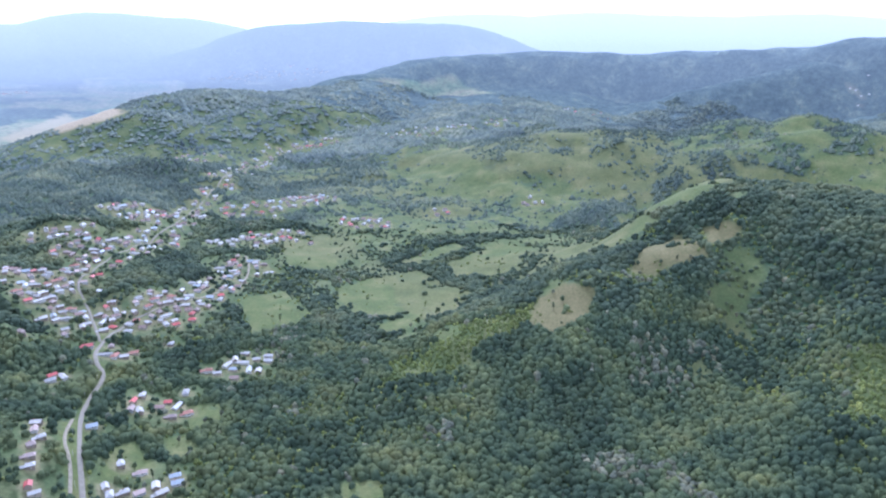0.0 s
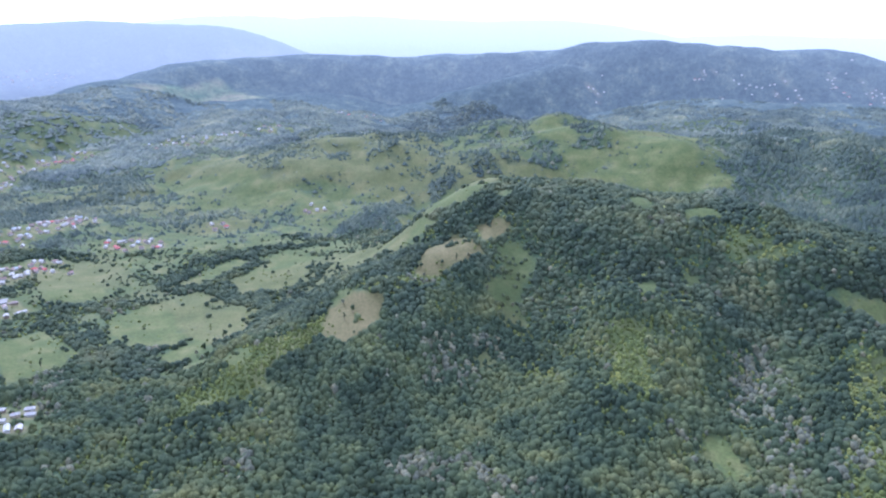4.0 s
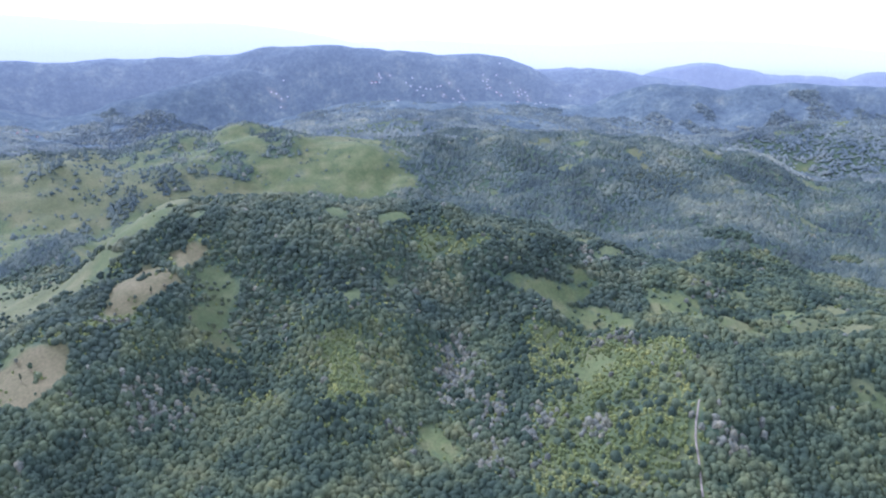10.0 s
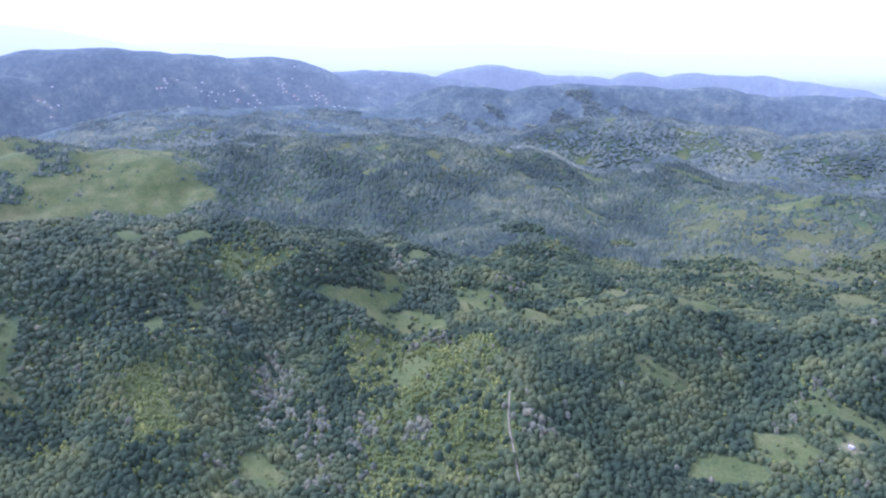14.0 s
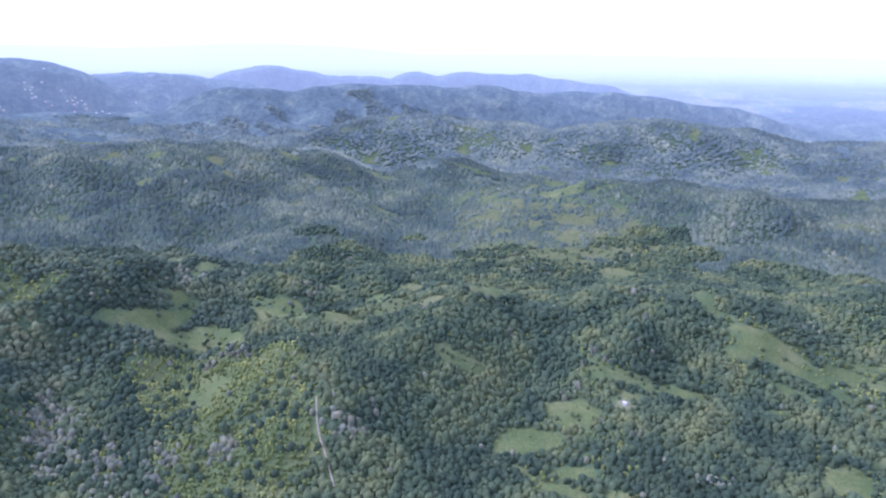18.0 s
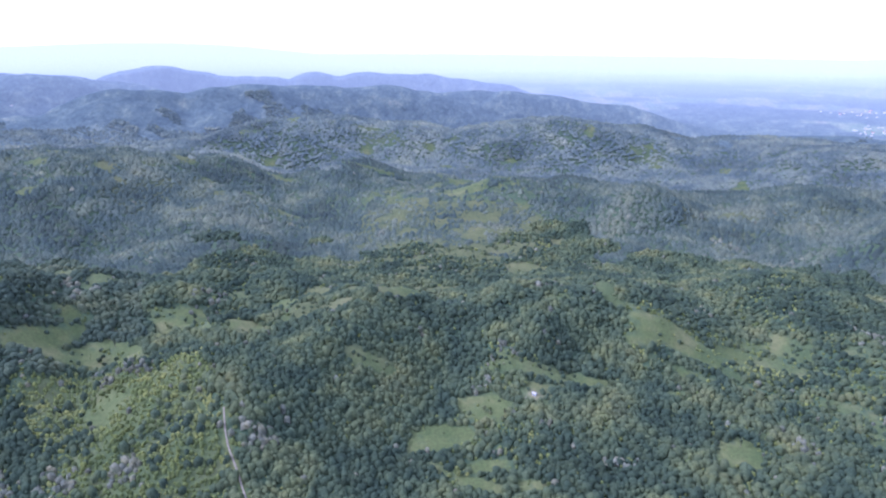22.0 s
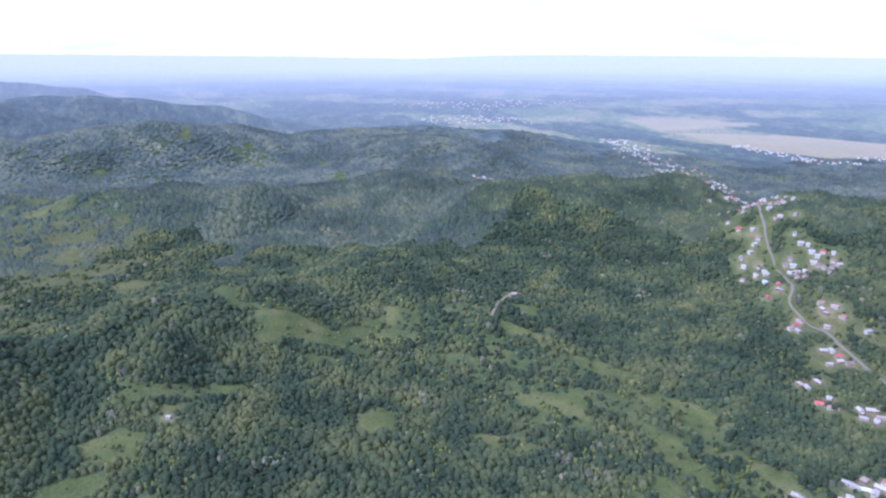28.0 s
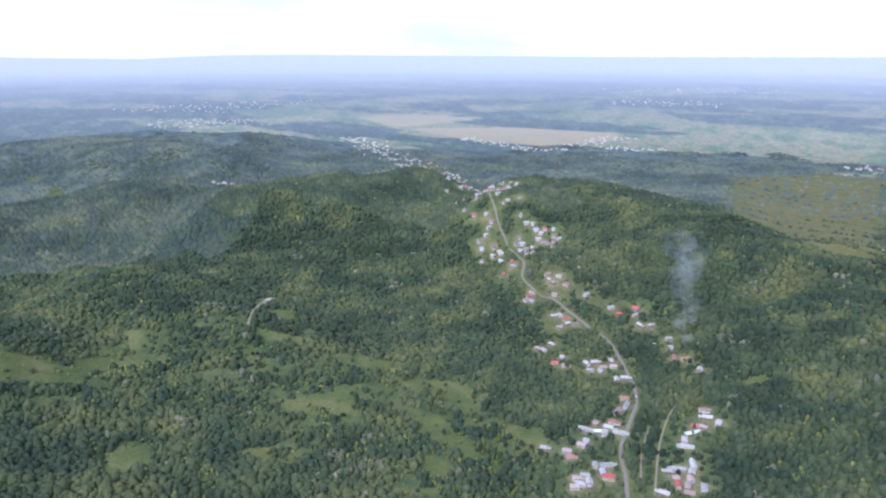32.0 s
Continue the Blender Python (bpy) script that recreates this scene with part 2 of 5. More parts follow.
def leaf_material(name, dark, mid, light, patch, tint):
    """Foliage: stands of one kind of tree, each crown a shade of its own, and leafy grain."""
    m, nt, b = material(name, 0.85, 0.08)
    g = nt.nodes.new("ShaderNodeNewGeometry")
    pos, own = g.outputs["Position"], g.outputs["Random Per Island"]
    stand = noise_node(nt, 1.6 / patch, 3.0, pos, 0.55)
    col = ramp(nt, stand, [(0.34, tuple(0.8 * c for c in dark)), (0.44, dark), (0.52, mid), (0.60, light), (0.68, tint)])
    kind = noise_node(nt, 5.0 / patch, 2.0, pos)
    col = blend(nt, 0.8, col, ramp(nt, kind, [(0.36, (0.74, 0.80, 0.90)), (0.48, (0.95, 0.98, 1.0)), (0.56, (1.05, 1.03, 1.0)), (0.66, (1.32, 1.24, 1.08))]), "MULTIPLY")
    col = blend(nt, 1.0, col, ramp(nt, own, [(0.0, (0.80, 0.82, 0.84)), (0.5, (1.0, 1.0, 1.0)), (0.92, (1.14, 1.12, 1.08)), (1.0, (1.34, 1.30, 1.30))]), "MULTIPLY")
    grain = noise_node(nt, 0.9, 3.0, pos, 0.7)
    col = blend(nt, 0.8, col, ramp(nt, grain, [(0.32, (0.62, 0.64, 0.66)), (0.68, (1.32, 1.31, 1.28))]), "MULTIPLY")
    nt.links.new(col, b.inputs["Base Color"])
    bump(nt, b, grain, 0.9, 1.2)
    return m


def plain_material(name, col, rough=0.8, spec=0.2, vary=0.25, scale=0.6, metal=0.0):
    """Paint, plaster, tin or tile with stains, and a shade of its own for each thing."""
    m, nt, b = material(name, rough, spec)
    b.inputs["Metallic"].default_value = metal
    p = position(nt)
    info = nt.nodes.new("ShaderNodeObjectInfo")
    v = 1 - vary
    c = blend(nt, 1.0, col, ramp(nt, noise_node(nt, scale, 5.0, p), [(0.3, (v, v, v)), (0.7, (1.1, 1.1, 1.1))]), "MULTIPLY")
    c = blend(nt, 1.0, c, ramp(nt, info.outputs["Random"], [(0.0, (0.8, 0.8, 0.8)), (1.0, (1.12, 1.1, 1.08))]), "MULTIPLY")
    nt.links.new(c, b.inputs["Base Color"])
    bump(nt, b, noise_node(nt, 3.0, 3.0, p), 0.2, 0.03)
    return m


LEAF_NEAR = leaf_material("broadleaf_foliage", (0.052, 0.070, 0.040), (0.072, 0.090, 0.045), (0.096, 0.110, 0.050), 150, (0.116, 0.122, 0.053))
# From the hills outward the leaves turn paler and bluer: haze in the colour.
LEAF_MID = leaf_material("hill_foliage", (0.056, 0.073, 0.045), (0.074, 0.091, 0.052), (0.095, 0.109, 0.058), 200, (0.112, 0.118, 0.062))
LEAF_FAR_HAZE = leaf_material("haze_tinted_far_foliage", (0.064, 0.081, 0.062), (0.081, 0.098, 0.071), (0.102, 0.116, 0.079), 320, (0.120, 0.129, 0.084))
LEAF_BLUE_HAZE = leaf_material("haze_tinted_blue_foliage", (0.088, 0.106, 0.092), (0.105, 0.122, 0.101), (0.124, 0.139, 0.110), 420, (0.138, 0.150, 0.112))
LEAF_PALE = leaf_material("willow_foliage", (0.122, 0.122, 0.080), (0.146, 0.144, 0.096), (0.174, 0.170, 0.116), 60, (0.134, 0.138, 0.084))
LEAF_LIME = leaf_material("scrub_foliage", (0.112, 0.130, 0.040), (0.142, 0.158, 0.048), (0.172, 0.182, 0.060), 90, (0.158, 0.168, 0.056))

# The ground: what grows on it is held in two named layers of the sheet.
GROUND, nt, b = material("meadow_and_woodland_floor", 0.9, 0.1)
p = position(nt)
grass = ramp(nt, noise_node(nt, 0.02, 6.0, p), [(0.3, (0.064, 0.084, 0.028)), (0.5, (0.096, 0.110, 0.038)), (0.72, (0.150, 0.142, 0.060))])
litter = ramp(nt, noise_node(nt, 0.06, 5.0, p), [(0.3, (0.045, 0.070, 0.040)), (0.7, (0.075, 0.10, 0.050))])
cover = nt.nodes.new("ShaderNodeAttribute")
cover.attribute_name = "cover"
sep = nt.nodes.new("ShaderNodeSeparateColor")
nt.links.new(cover.outputs["Color"], sep.inputs[0])
col = blend(nt, sep.outputs[0], grass, litter)
col = blend(nt, sep.outputs[1], col, ramp(nt, noise_node(nt, 0.03, 5.0, p), [(0.3, (0.104, 0.096, 0.040)), (0.7, (0.158, 0.132, 0.062))]))
col = blend(nt, sep.outputs[2], col, ramp(nt, noise_node(nt, 0.15, 5.0, p), [(0.3, (0.26, 0.20, 0.13)), (0.7, (0.38, 0.30, 0.21))]))
col = blend(nt, 0.8, col, ramp(nt, noise_node(nt, 0.25, 5.0, p), [(0.3, (0.7, 0.7, 0.7)), (0.7, (1.25, 1.25, 1.25))]), "MULTIPLY")
nt.links.new(col, b.inputs["Base Color"])
bump(nt, b, noise_node(nt, 0.35, 5.0, p), 0.6, 0.8)

# The distance, a plain backdrop: hills and plain with haze put in their colour.
DISTANCE, nt, b = material("distance_with_painted_haze", 1.0, 0.0)
p = position(nt)
flat = nt.nodes.new("ShaderNodeVectorMath")
flat.operation = "MULTIPLY"
flat.inputs[1].default_value = (1, 1, 0)
nt.links.new(p, flat.inputs[0])
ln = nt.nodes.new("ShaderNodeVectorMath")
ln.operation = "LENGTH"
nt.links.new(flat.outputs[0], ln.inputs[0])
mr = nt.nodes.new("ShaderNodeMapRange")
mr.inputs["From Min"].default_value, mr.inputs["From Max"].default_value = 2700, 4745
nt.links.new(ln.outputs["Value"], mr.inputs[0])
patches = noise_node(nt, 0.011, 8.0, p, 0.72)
# These woods and meadows already hold some of the haze's blue-grey.
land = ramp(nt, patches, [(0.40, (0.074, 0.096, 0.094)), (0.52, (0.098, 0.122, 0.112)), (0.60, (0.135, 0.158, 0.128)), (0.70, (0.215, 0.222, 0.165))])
cover = nt.nodes.new("ShaderNodeAttribute")
cover.attribute_name = "cover"
sep = nt.nodes.new("ShaderNodeSeparateColor")
nt.links.new(cover.outputs["Color"], sep.inputs[0])
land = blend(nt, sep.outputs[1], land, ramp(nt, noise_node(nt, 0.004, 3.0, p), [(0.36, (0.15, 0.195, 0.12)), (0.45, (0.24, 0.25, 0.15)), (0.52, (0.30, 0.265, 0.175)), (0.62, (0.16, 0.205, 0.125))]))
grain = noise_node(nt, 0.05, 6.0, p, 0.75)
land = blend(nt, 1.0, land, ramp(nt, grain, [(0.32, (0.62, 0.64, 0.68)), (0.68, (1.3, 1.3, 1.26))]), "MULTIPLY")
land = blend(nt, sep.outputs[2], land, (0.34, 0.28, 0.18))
# Haze in the base colour: land fades to grey-blue with distance.
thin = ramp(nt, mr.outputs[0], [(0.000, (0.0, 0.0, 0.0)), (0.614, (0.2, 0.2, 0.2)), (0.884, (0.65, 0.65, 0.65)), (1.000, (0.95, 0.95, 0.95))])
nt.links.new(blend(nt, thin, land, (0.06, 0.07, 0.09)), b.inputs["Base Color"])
# Haze as emission, brighter the farther the land lies.
haze_glow = ramp(nt, mr.outputs[0], [(0.000, (0.0, 0.0, 0.0)), (0.421, (0.034, 0.040, 0.046)), (0.576, (0.088, 0.099, 0.109)), (0.784, (0.152, 0.168, 0.182)), (0.860, (0.205, 0.222, 0.238)), (0.952, (0.315, 0.338, 0.362)), (0.985, (0.46, 0.48, 0.50)), (1.000, (0.63, 0.635, 0.645))])
nt.links.new(haze_glow, b.inputs["Emission Color"])
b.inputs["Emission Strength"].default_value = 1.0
bump(nt, b, patches, 0.8, 26.0)


# ---- helpers for meshes ----
def mesh_object(name, verts, faces, mats, parent=None, smooth=False):
    """One mesh from arrays; faces all with the same number of corners."""
    verts, faces = np.asarray(verts, np.float32), np.asarray(faces, np.int32)
    me = bpy.data.meshes.new(name)
    me.vertices.add(len(verts))
    me.vertices.foreach_set("co", verts.ravel())
    n = faces.shape[1]
    me.loops.add(faces.size)
    me.loops.foreach_set("vertex_index", faces.ravel())
    me.polygons.add(len(faces))
    me.polygons.foreach_set("loop_start", np.arange(0, faces.size, n, dtype=np.int32))
    me.polygons.foreach_set("use_smooth", np.full(len(faces), smooth))
    for m in mats:
        me.materials.append(m)
    me.update(calc_edges=True)
    ob = new(name, me)
    ob.parent = parent
    return ob


def part(name, bm, mat, parent, label=""):
    me = bpy.data.meshes.new(name)
    bm.to_mesh(me)
    bm.free()
    me.materials.append(mat)
    ob = new(name, me)
    ob.parent = parent
    return tagged(ob, label)


# ---- what grows where ----
SPUR_MEADOWS = [
    ((13, 1343), (113, 1458), (185, 1421), (119, 1246), (22, 1246)),
    ((-105, 1333), (30, 1476), (53, 1436), (-43, 1336)),
    ((190, 1252), (224, 1387), (342, 1216), (364, 1134), (289, 1142)),
    ((422, 1649), (647, 1774), (824, 1717), (499, 1187), (409, 1126), (348, 1200)),
    ((-163, 1223), (-43, 1288), (53, 1133), (-45, 1047), (-149, 1045)),
    ((-187, 1192), (-49, 1302), (-25, 1202), (-138, 1115), (-178, 1063)),
    ((-108, 1000), (45, 1139), (25, 1050), (-79, 966)),
]
VILLAGE_MEADOWS = [
    ((-339, 1087), (-280, 1151), (-200, 1031), (-278, 954)),
    ((-351, 1477), (-254, 1487), (-205, 1315), (-298, 1283)),
    ((-343, 642), (-328, 663), (-291, 615), (-330, 578)),
    ((-302, 740), (-264, 748), (-244, 702), (-273, 680)),
    ((-103, 604), (-59, 607), (-50, 572), (-99, 573)),
    ((-303, 674), (-276, 685), (-250, 644), (-278, 625)),
    ((27, 2082), (220, 1980), (179, 1874), (55, 1870)),
    ((181, 2111), (446, 1996), (431, 1919), (189, 1994)),
    ((-156, 2278), (30, 2352), (126, 2034), (-108, 2058)),
]
SADDLE_MEADOWS = [
    ((782, 694), (846, 655), (918, 616), (883, 609), (811, 619), (783, 673)),
    ((954, 550), (985, 471), (888, 410), (911, 509)),
    ((902, 664), (923, 648), (915, 623), (885, 639)),
    ((816, 633), (896, 574), (870, 512), (814, 469), (823, 553), (792, 603)),
    ((906, 423), (935, 362), (904, 331), (873, 371)),
    ((1032, 380), (1362, 173), (1326, 167), (953, 351)),
    ((707, 927), (773, 935), (758, 892), (700, 902)),
    ((492, 570), (517, 569), (509, 504), (476, 493), (468, 535)),
]
FAR_HILL_MEADOWS = [
    ((1008, 2188), (1034, 1988), (1001, 1808), (895, 1864)),
    ((1101, 1788), (1711, 2196), (1182, 1504), (1005, 1628)),
    ((968, 1790), (1053, 1714), (997, 1645), (890, 1710)),
    ((757, 1796), (991, 1635), (1269, 1472), (1221, 1391), (1047, 1497), (971, 1601), (572, 1192)),
    ((2081, 3518), (2306, 3342), (2438, 3205), (2112, 3385)),
    ((2224, 2089), (2376, 2053), (2593, 1953), (2329, 2009)),
    ((2365, 2245), (2526, 2054), (2610, 1800), (2280, 1979)),
]
RIDGE_MEADOWS = [
    ((1003, -180), (1028, -205), (1021, -270), (980, -326), (963, -313), (977, -246)),
    ((986, -171), (989, -216), (979, -233), (968, -183)),
    ((1033, -322), (1016, -373), (982, -348), (1000, -315)),
    ((1103, -423), (1062, -441), (1034, -417)),
    ((841, 69), (852, 17), (826, -13), (791, 7), (806, 51)),
    ((756, 123), (794, 85), (788, 42), (768, 27), (741, 79), (729, 111)),
    ((723, 90), (707, 62), (685, -3), (668, -4), (676, 58)),
    ((717, 43), (732, -8), (703, -10), (699, 29)),
    ((694, -15), (687, -52), (671, -57), (669, -22)),
]
GLADE_MEADOWS = [
    ((784, -262), (779, -321), (737, -273), (743, -252)),
    ((868, -26), (870, -85), (850, -41)),
    ((896, -109), (905, -155), (877, -144), (875, -108)),
    ((1084, 375), (1001, 200), (1362, 130), (1312, 125), (1019, 277)),
    ((1518, 7), (1545, -43), (1491, -90), (1436, -18)),
    ((1678, -96), (1690, -137), (1643, -128)),
    ((1000, 199), (1342, 158), (1350, 91), (1047, 141), (979, 196)),
    ((938, 489), (909, 418), (880, 393), (890, 453)),
]
EAST_MEADOWS = [
    ((1025, -185), (1035, -251), (999, -317), (984, -313), (981, -248), (988, -187)),
    ((952, -242), (934, -290), (922, -304), (932, -246)),
    ((1033, -337), (1022, -372), (1002, -347)),
    ((1110, -433), (1071, -438), (1021, -420), (1032, -405)),
    ((947, -574), (930, -593), (865, -618), (885, -586)),
    ((757, -496), (705, -518), (686, -499), (724, -478)),
    ((733, -567), (695, -571), (683, -578), (706, -549)),
    ((695, -368), (672, -413), (630, -437), (621, -412), (658, -385)),
    ((792, -265), (771, -319), (753, -305), (762, -256)),
]
SOUTH_MEADOWS = [
    ((945, -573), (899, -599), (850, -644), (853, -602), (907, -572)),
    ((1014, -625), (958, -673), (923, -637)),
    ((809, -625), (790, -665), (735, -663), (742, -627)),
    ((721, -631), (642, -685), (553, -695), (559, -652), (626, -650)),
    ((616, -601), (565, -610), (490, -588), (480, -561), (546, -565)),
    ((698, -384), (671, -427), (629, -451), (638, -407)),
    ((785, -271), (802, -310), (763, -302), (755, -268)),
    ((741, -507), (721, -551), (683, -561), (688, -509)),
    ((512, -649), (441, -657), (396, -625), (419, -612)),
    ((527, -521), (509, -538), (462, -534), (479, -502)),
]
SLOPE_MEADOWS = [
    ((787, 114), (792, 71), (769, 38), (755, 66), (771, 119)),
    ((950, -243), (930, -307), (911, -283)),
    ((804, -634), (746, -676), (712, -668), (736, -632)),
    ((692, -649), (646, -673), (577, -682), (550, -651), (622, -648)),
    ((609, -591), (517, -579), (453, -578), (471, -558), (559, -562)),
    ((698, -395), (657, -441), (622, -441), (673, -395)),
    ((804, -283), (787, -316), (728, -302), (766, -279)),
    ((1001, -227), (990, -302), (970, -324), (975, -256), (985, -221)),
    ((731, -533), (688, -559), (645, -542), (678, -511)),
    ((505, -462), (458, -494), (435, -488), (480, -447)),
]
VALLEY_MEADOWS = [
    ((632, -924), (604, -967), (569, -914)),
    ((276, -894), (245, -906), (248, -875), (275, -872)),
    ((1112, -425), (1083, -450), (1048, -442)),
    ((526, -817), (477, -831), (464, -810), (499, -791)),
    ((1010, -1248), (969, -1259), (920, -1207), (961, -1198)),
    ((698, -1052), (651, -1056), (623, -1013), (657, -1010)),
]
HEDGED_SLOPES = [
    ((1794, 397), (2204, 315), (2493, 136), (1912, -75), (1484, -85), (1548, 51), (1479, 295)),
    ((2025, 439), (2202, 291), (1731, 27), (1531, -104), (1429, 64), (1419, 209), (1739, 362)),
    ((1791, 369), (2197, 273), (1720, 24), (1528, -78), (1423, 95), (1481, 290)),
    ((1763, 215), (1715, -10), (1631, -157), (1506, -52), (1584, 203)),
]
HEDGED_HILLS = [
    ((-355, 1142), (-100, 1409), (156, 1619), (471, 1813), (688, 1815), (743, 2026), (550, 2170), (206, 2202), (-166, 2438), (-271, 2010), (-364, 1427)),
    ((743, 2026), (1000, 2033), (1601, 2545), (1024, 1594), (859, 1708), (745, 1772)),
    ((233, 2467), (520, 1985), (770, 2098), (1465, 3179), (788, 1751), (536, 1828), (344, 1928), (173, 1965)),
    ((-224, 2454), (186, 2057), (166, 1914), (-21, 1963), (-212, 2218)),
    ((949, 1834), (1701, 2155), (1232, 1404), (1078, 1475), (823, 1677)),
    ((-105, 4042), (449, 4285), (411, 3402), (-111, 3737)),
]
HEDGED_BASIN = [
    ((-2207, 3500), (-965, 2484), (-682, 2820), (-402, 3551), (-77, 4073), (271, 3568), (-60, 3130), (-409, 2767), (-789, 2007), (-1428, 2232)),
    ((387, 4270), (1414, 4347), (1206, 3339), (564, 3282), (324, 3521)),
    ((2095, 3355), (3116, 2912), (2514, 2176), (1782, 2613)),
]
HEDGED_SOUTH = [
    ((1066, -188), (1107, -455), (920, -647), (557, -700), (393, -630), (484, -491), (698, -444), (909, -371), (972, -183)),
    ((855, -629), (683, -713), (443, -645), (422, -571), (580, -542), (721, -525)),
    ((1078, -249), (1067, -379), (943, -328), (971, -215)),
]
SPUR_FIELDS = [
    ((314, 1058), (375, 1093), (402, 1032), (400, 1003), (313, 971), (280, 982)),
    ((412, 1081), (439, 1070), (464, 1046), (446, 1028), (406, 1029)),
    ((138, 966), (176, 969), (217, 937), (194, 885), (151, 861), (118, 900)),
]
SCRUB_STRIPS = [
    ((60, 924), (137, 962), (119, 894), (50, 840), (-68, 781), (-80, 835)),
    ((228, 949), (291, 986), (311, 966), (225, 911)),
    ((485, 761), (525, 739), (480, 671), (439, 686)),
    ((381, 797), (405, 728), (389, 700), (361, 755)),
    ((736, 615), (806, 563), (805, 375), (695, 321), (648, 508)),
    ((648, 508), (695, 321), (593, 271), (510, 405)),
    ((753, 855), (815, 743), (752, 758), (711, 813)),
    ((489, 750), (528, 727), (450, 624), (420, 651)),
]
PALE_STANDS = [
    ((621, 686), (683, 685), (619, 570), (567, 598)),
    ((263, 832), (353, 851), (353, 792), (257, 771)),
    ((162, 648), (245, 629), (228, 572), (144, 605)),
    ((593, 558), (620, 546), (531, 451), (486, 445)),
    ((601, 488), (641, 419), (606, 405), (578, 458)),
    ((545, 514), (566, 480), (511, 420), (485, 462)),
    ((631, 443), (643, 393), (617, 378), (600, 430)),
    ((687, 303), (730, 262), (696, 241), (652, 285)),
]
PALE_TREES = [
    ((249, 821), (363, 852), (341, 773), (235, 761)),
    ((640, 672), (650, 612), (561, 527), (549, 594)),
    ((694, 308), (725, 257), (682, 243), (660, 296)),
    ((969, 670), (1012, 626), (978, 617), (955, 652)),
    ((955, 687), (1013, 631), (986, 614), (941, 654)),
    ((657, -469), (602, -507), (545, -471), (568, -425)),
    ((640, -490), (596, -509), (553, -470), (578, -449)),
]
PLAIN_FIELDS = [
    ((3219, -3162), (2778, -3652), (2079, -3857), (1931, -3523), (2080, -3028), (2525, -2962)),
    ((4073, -3469), (3931, -3990), (3306, -4068), (3291, -3132)),
    ((5032, -3262), (5053, -3731), (4303, -3277), (4410, -2902)),
    ((1651, -4610), (1388, -4755), (1161, -4008), (1340, -3850)),
    ((1368, -4690), (865, -4742), (604, -3409), (822, -3179)),
    ((5535, -4224), (5615, -6074), (4771, -5865), (4849, -3941)),
    ((4274, -4929), (3713, -6158), (3188, -5482), (3756, -4474)),
    ((4475, -7941), (3889, -10443), (3228, -9061), (3722, -6852)),
    ((8199, -4451), (7923, -5076), (7152, -4504), (7323, -4038)),
]
PLAIN_FIELDS_EAST = [
    ((4775, -3078), (4948, -3691), (4190, -3177), (4000, -2663)),
    ((7490, -4118), (7620, -4734), (6908, -4236), (6791, -3800)),
    ((14687, -3169), (15612, -7295), (13436, -6286), (12487, -2696)),
    ((4197, -3600), (3950, -4099), (3391, -3380), (3521, -3119)),
]
NORTH_FIELDS = [
    ((-2133, 3379), (-2434, 4593), (-1176, 2616), (-1382, 2514)),
    ((-4024, 8047), (-2834, 7915), (-1106, 2888), (-3523, 6913)),
    ((-30, 9596), (914, 10123), (410, 4535), (119, 9516)),
    ((-402, 3551), (50, 3985), (271, 3568), (-69, 3617)),
]
TERRACES = [
    ((976, -2665), (560, -3176), (210, -1337), (397, -1452), (504, -1399)),
]
MEADOWS = SPUR_MEADOWS + VILLAGE_MEADOWS + SADDLE_MEADOWS + FAR_HILL_MEADOWS + RIDGE_MEADOWS + GLADE_MEADOWS + EAST_MEADOWS + SOUTH_MEADOWS + SLOPE_MEADOWS + VALLEY_MEADOWS
OPEN_LAND = HEDGED_SLOPES + HEDGED_HILLS + HEDGED_BASIN + HEDGED_SOUTH
FIELDS = SPUR_FIELDS
SCRUB_LAND = SCRUB_STRIPS
PALE_LAND = PALE_STANDS + PALE_TREES
FAR_FIELDS = PLAIN_FIELDS + PLAIN_FIELDS_EAST + NORTH_FIELDS
HOUSES_NORTH = [
    (-422, 648, "w"), (-415, 632, "b"), (-402, 621, "w"), (-403, 605, "b"), (-395, 588, "b"), (-388, 576, "w"), (-379, 555, "r"), (-370, 548, "w"), (-375, 666, "l"), (-321, 611, "w"), (-297, 604, "b"), (-320, 575, "w"), (-312, 566, "w"), (-301, 573, "w"), (-287, 572, "b"), (-275, 582, "w"), (-266, 573, "w"), (-262, 597, "l"), (-256, 587, "l"),
]
HOUSES_NORTH_LANE = [
    (-354, 744, "w"), (-358, 729, "r"), (-353, 711, "b"), (-343, 710, "w"), (-311, 766, "w"), (-311, 736, "l"), (-324, 743, "r"), (-307, 709, "b"), (-293, 722, "r"), (-327, 726, "b"), (-466, 755, "w"), (-457, 767, "w"), (-470, 766, "r"), (-467, 848, "R"), (-441, 858, "b"), (-430, 821, "w"), (-418, 818, "r"), (-408, 823, "w"), (-404, 842, "r"), (-388, 946, "r"), (-371, 965, "r"), (-377, 894, "w"), (-540, 831, "b"),
]
HOUSES_HILL = [
    (841, -41, "s"), (1037, -655, "s"), (1045, -673, "b"),
]
HOUSES_HAMLET = [
    (-273, 832, "l"), (-266, 853, "w"), (-278, 859, "w"), (-284, 843, "w"), (-253, 834, "l"), (-252, 868, "w"), (-237, 869, "w"), (-241, 887, "w"), (-265, 809, "b"), (-290, 820, "w"), (-303, 825, "r"), (-270, 884, "w"), (-241, 834, "w"),
]
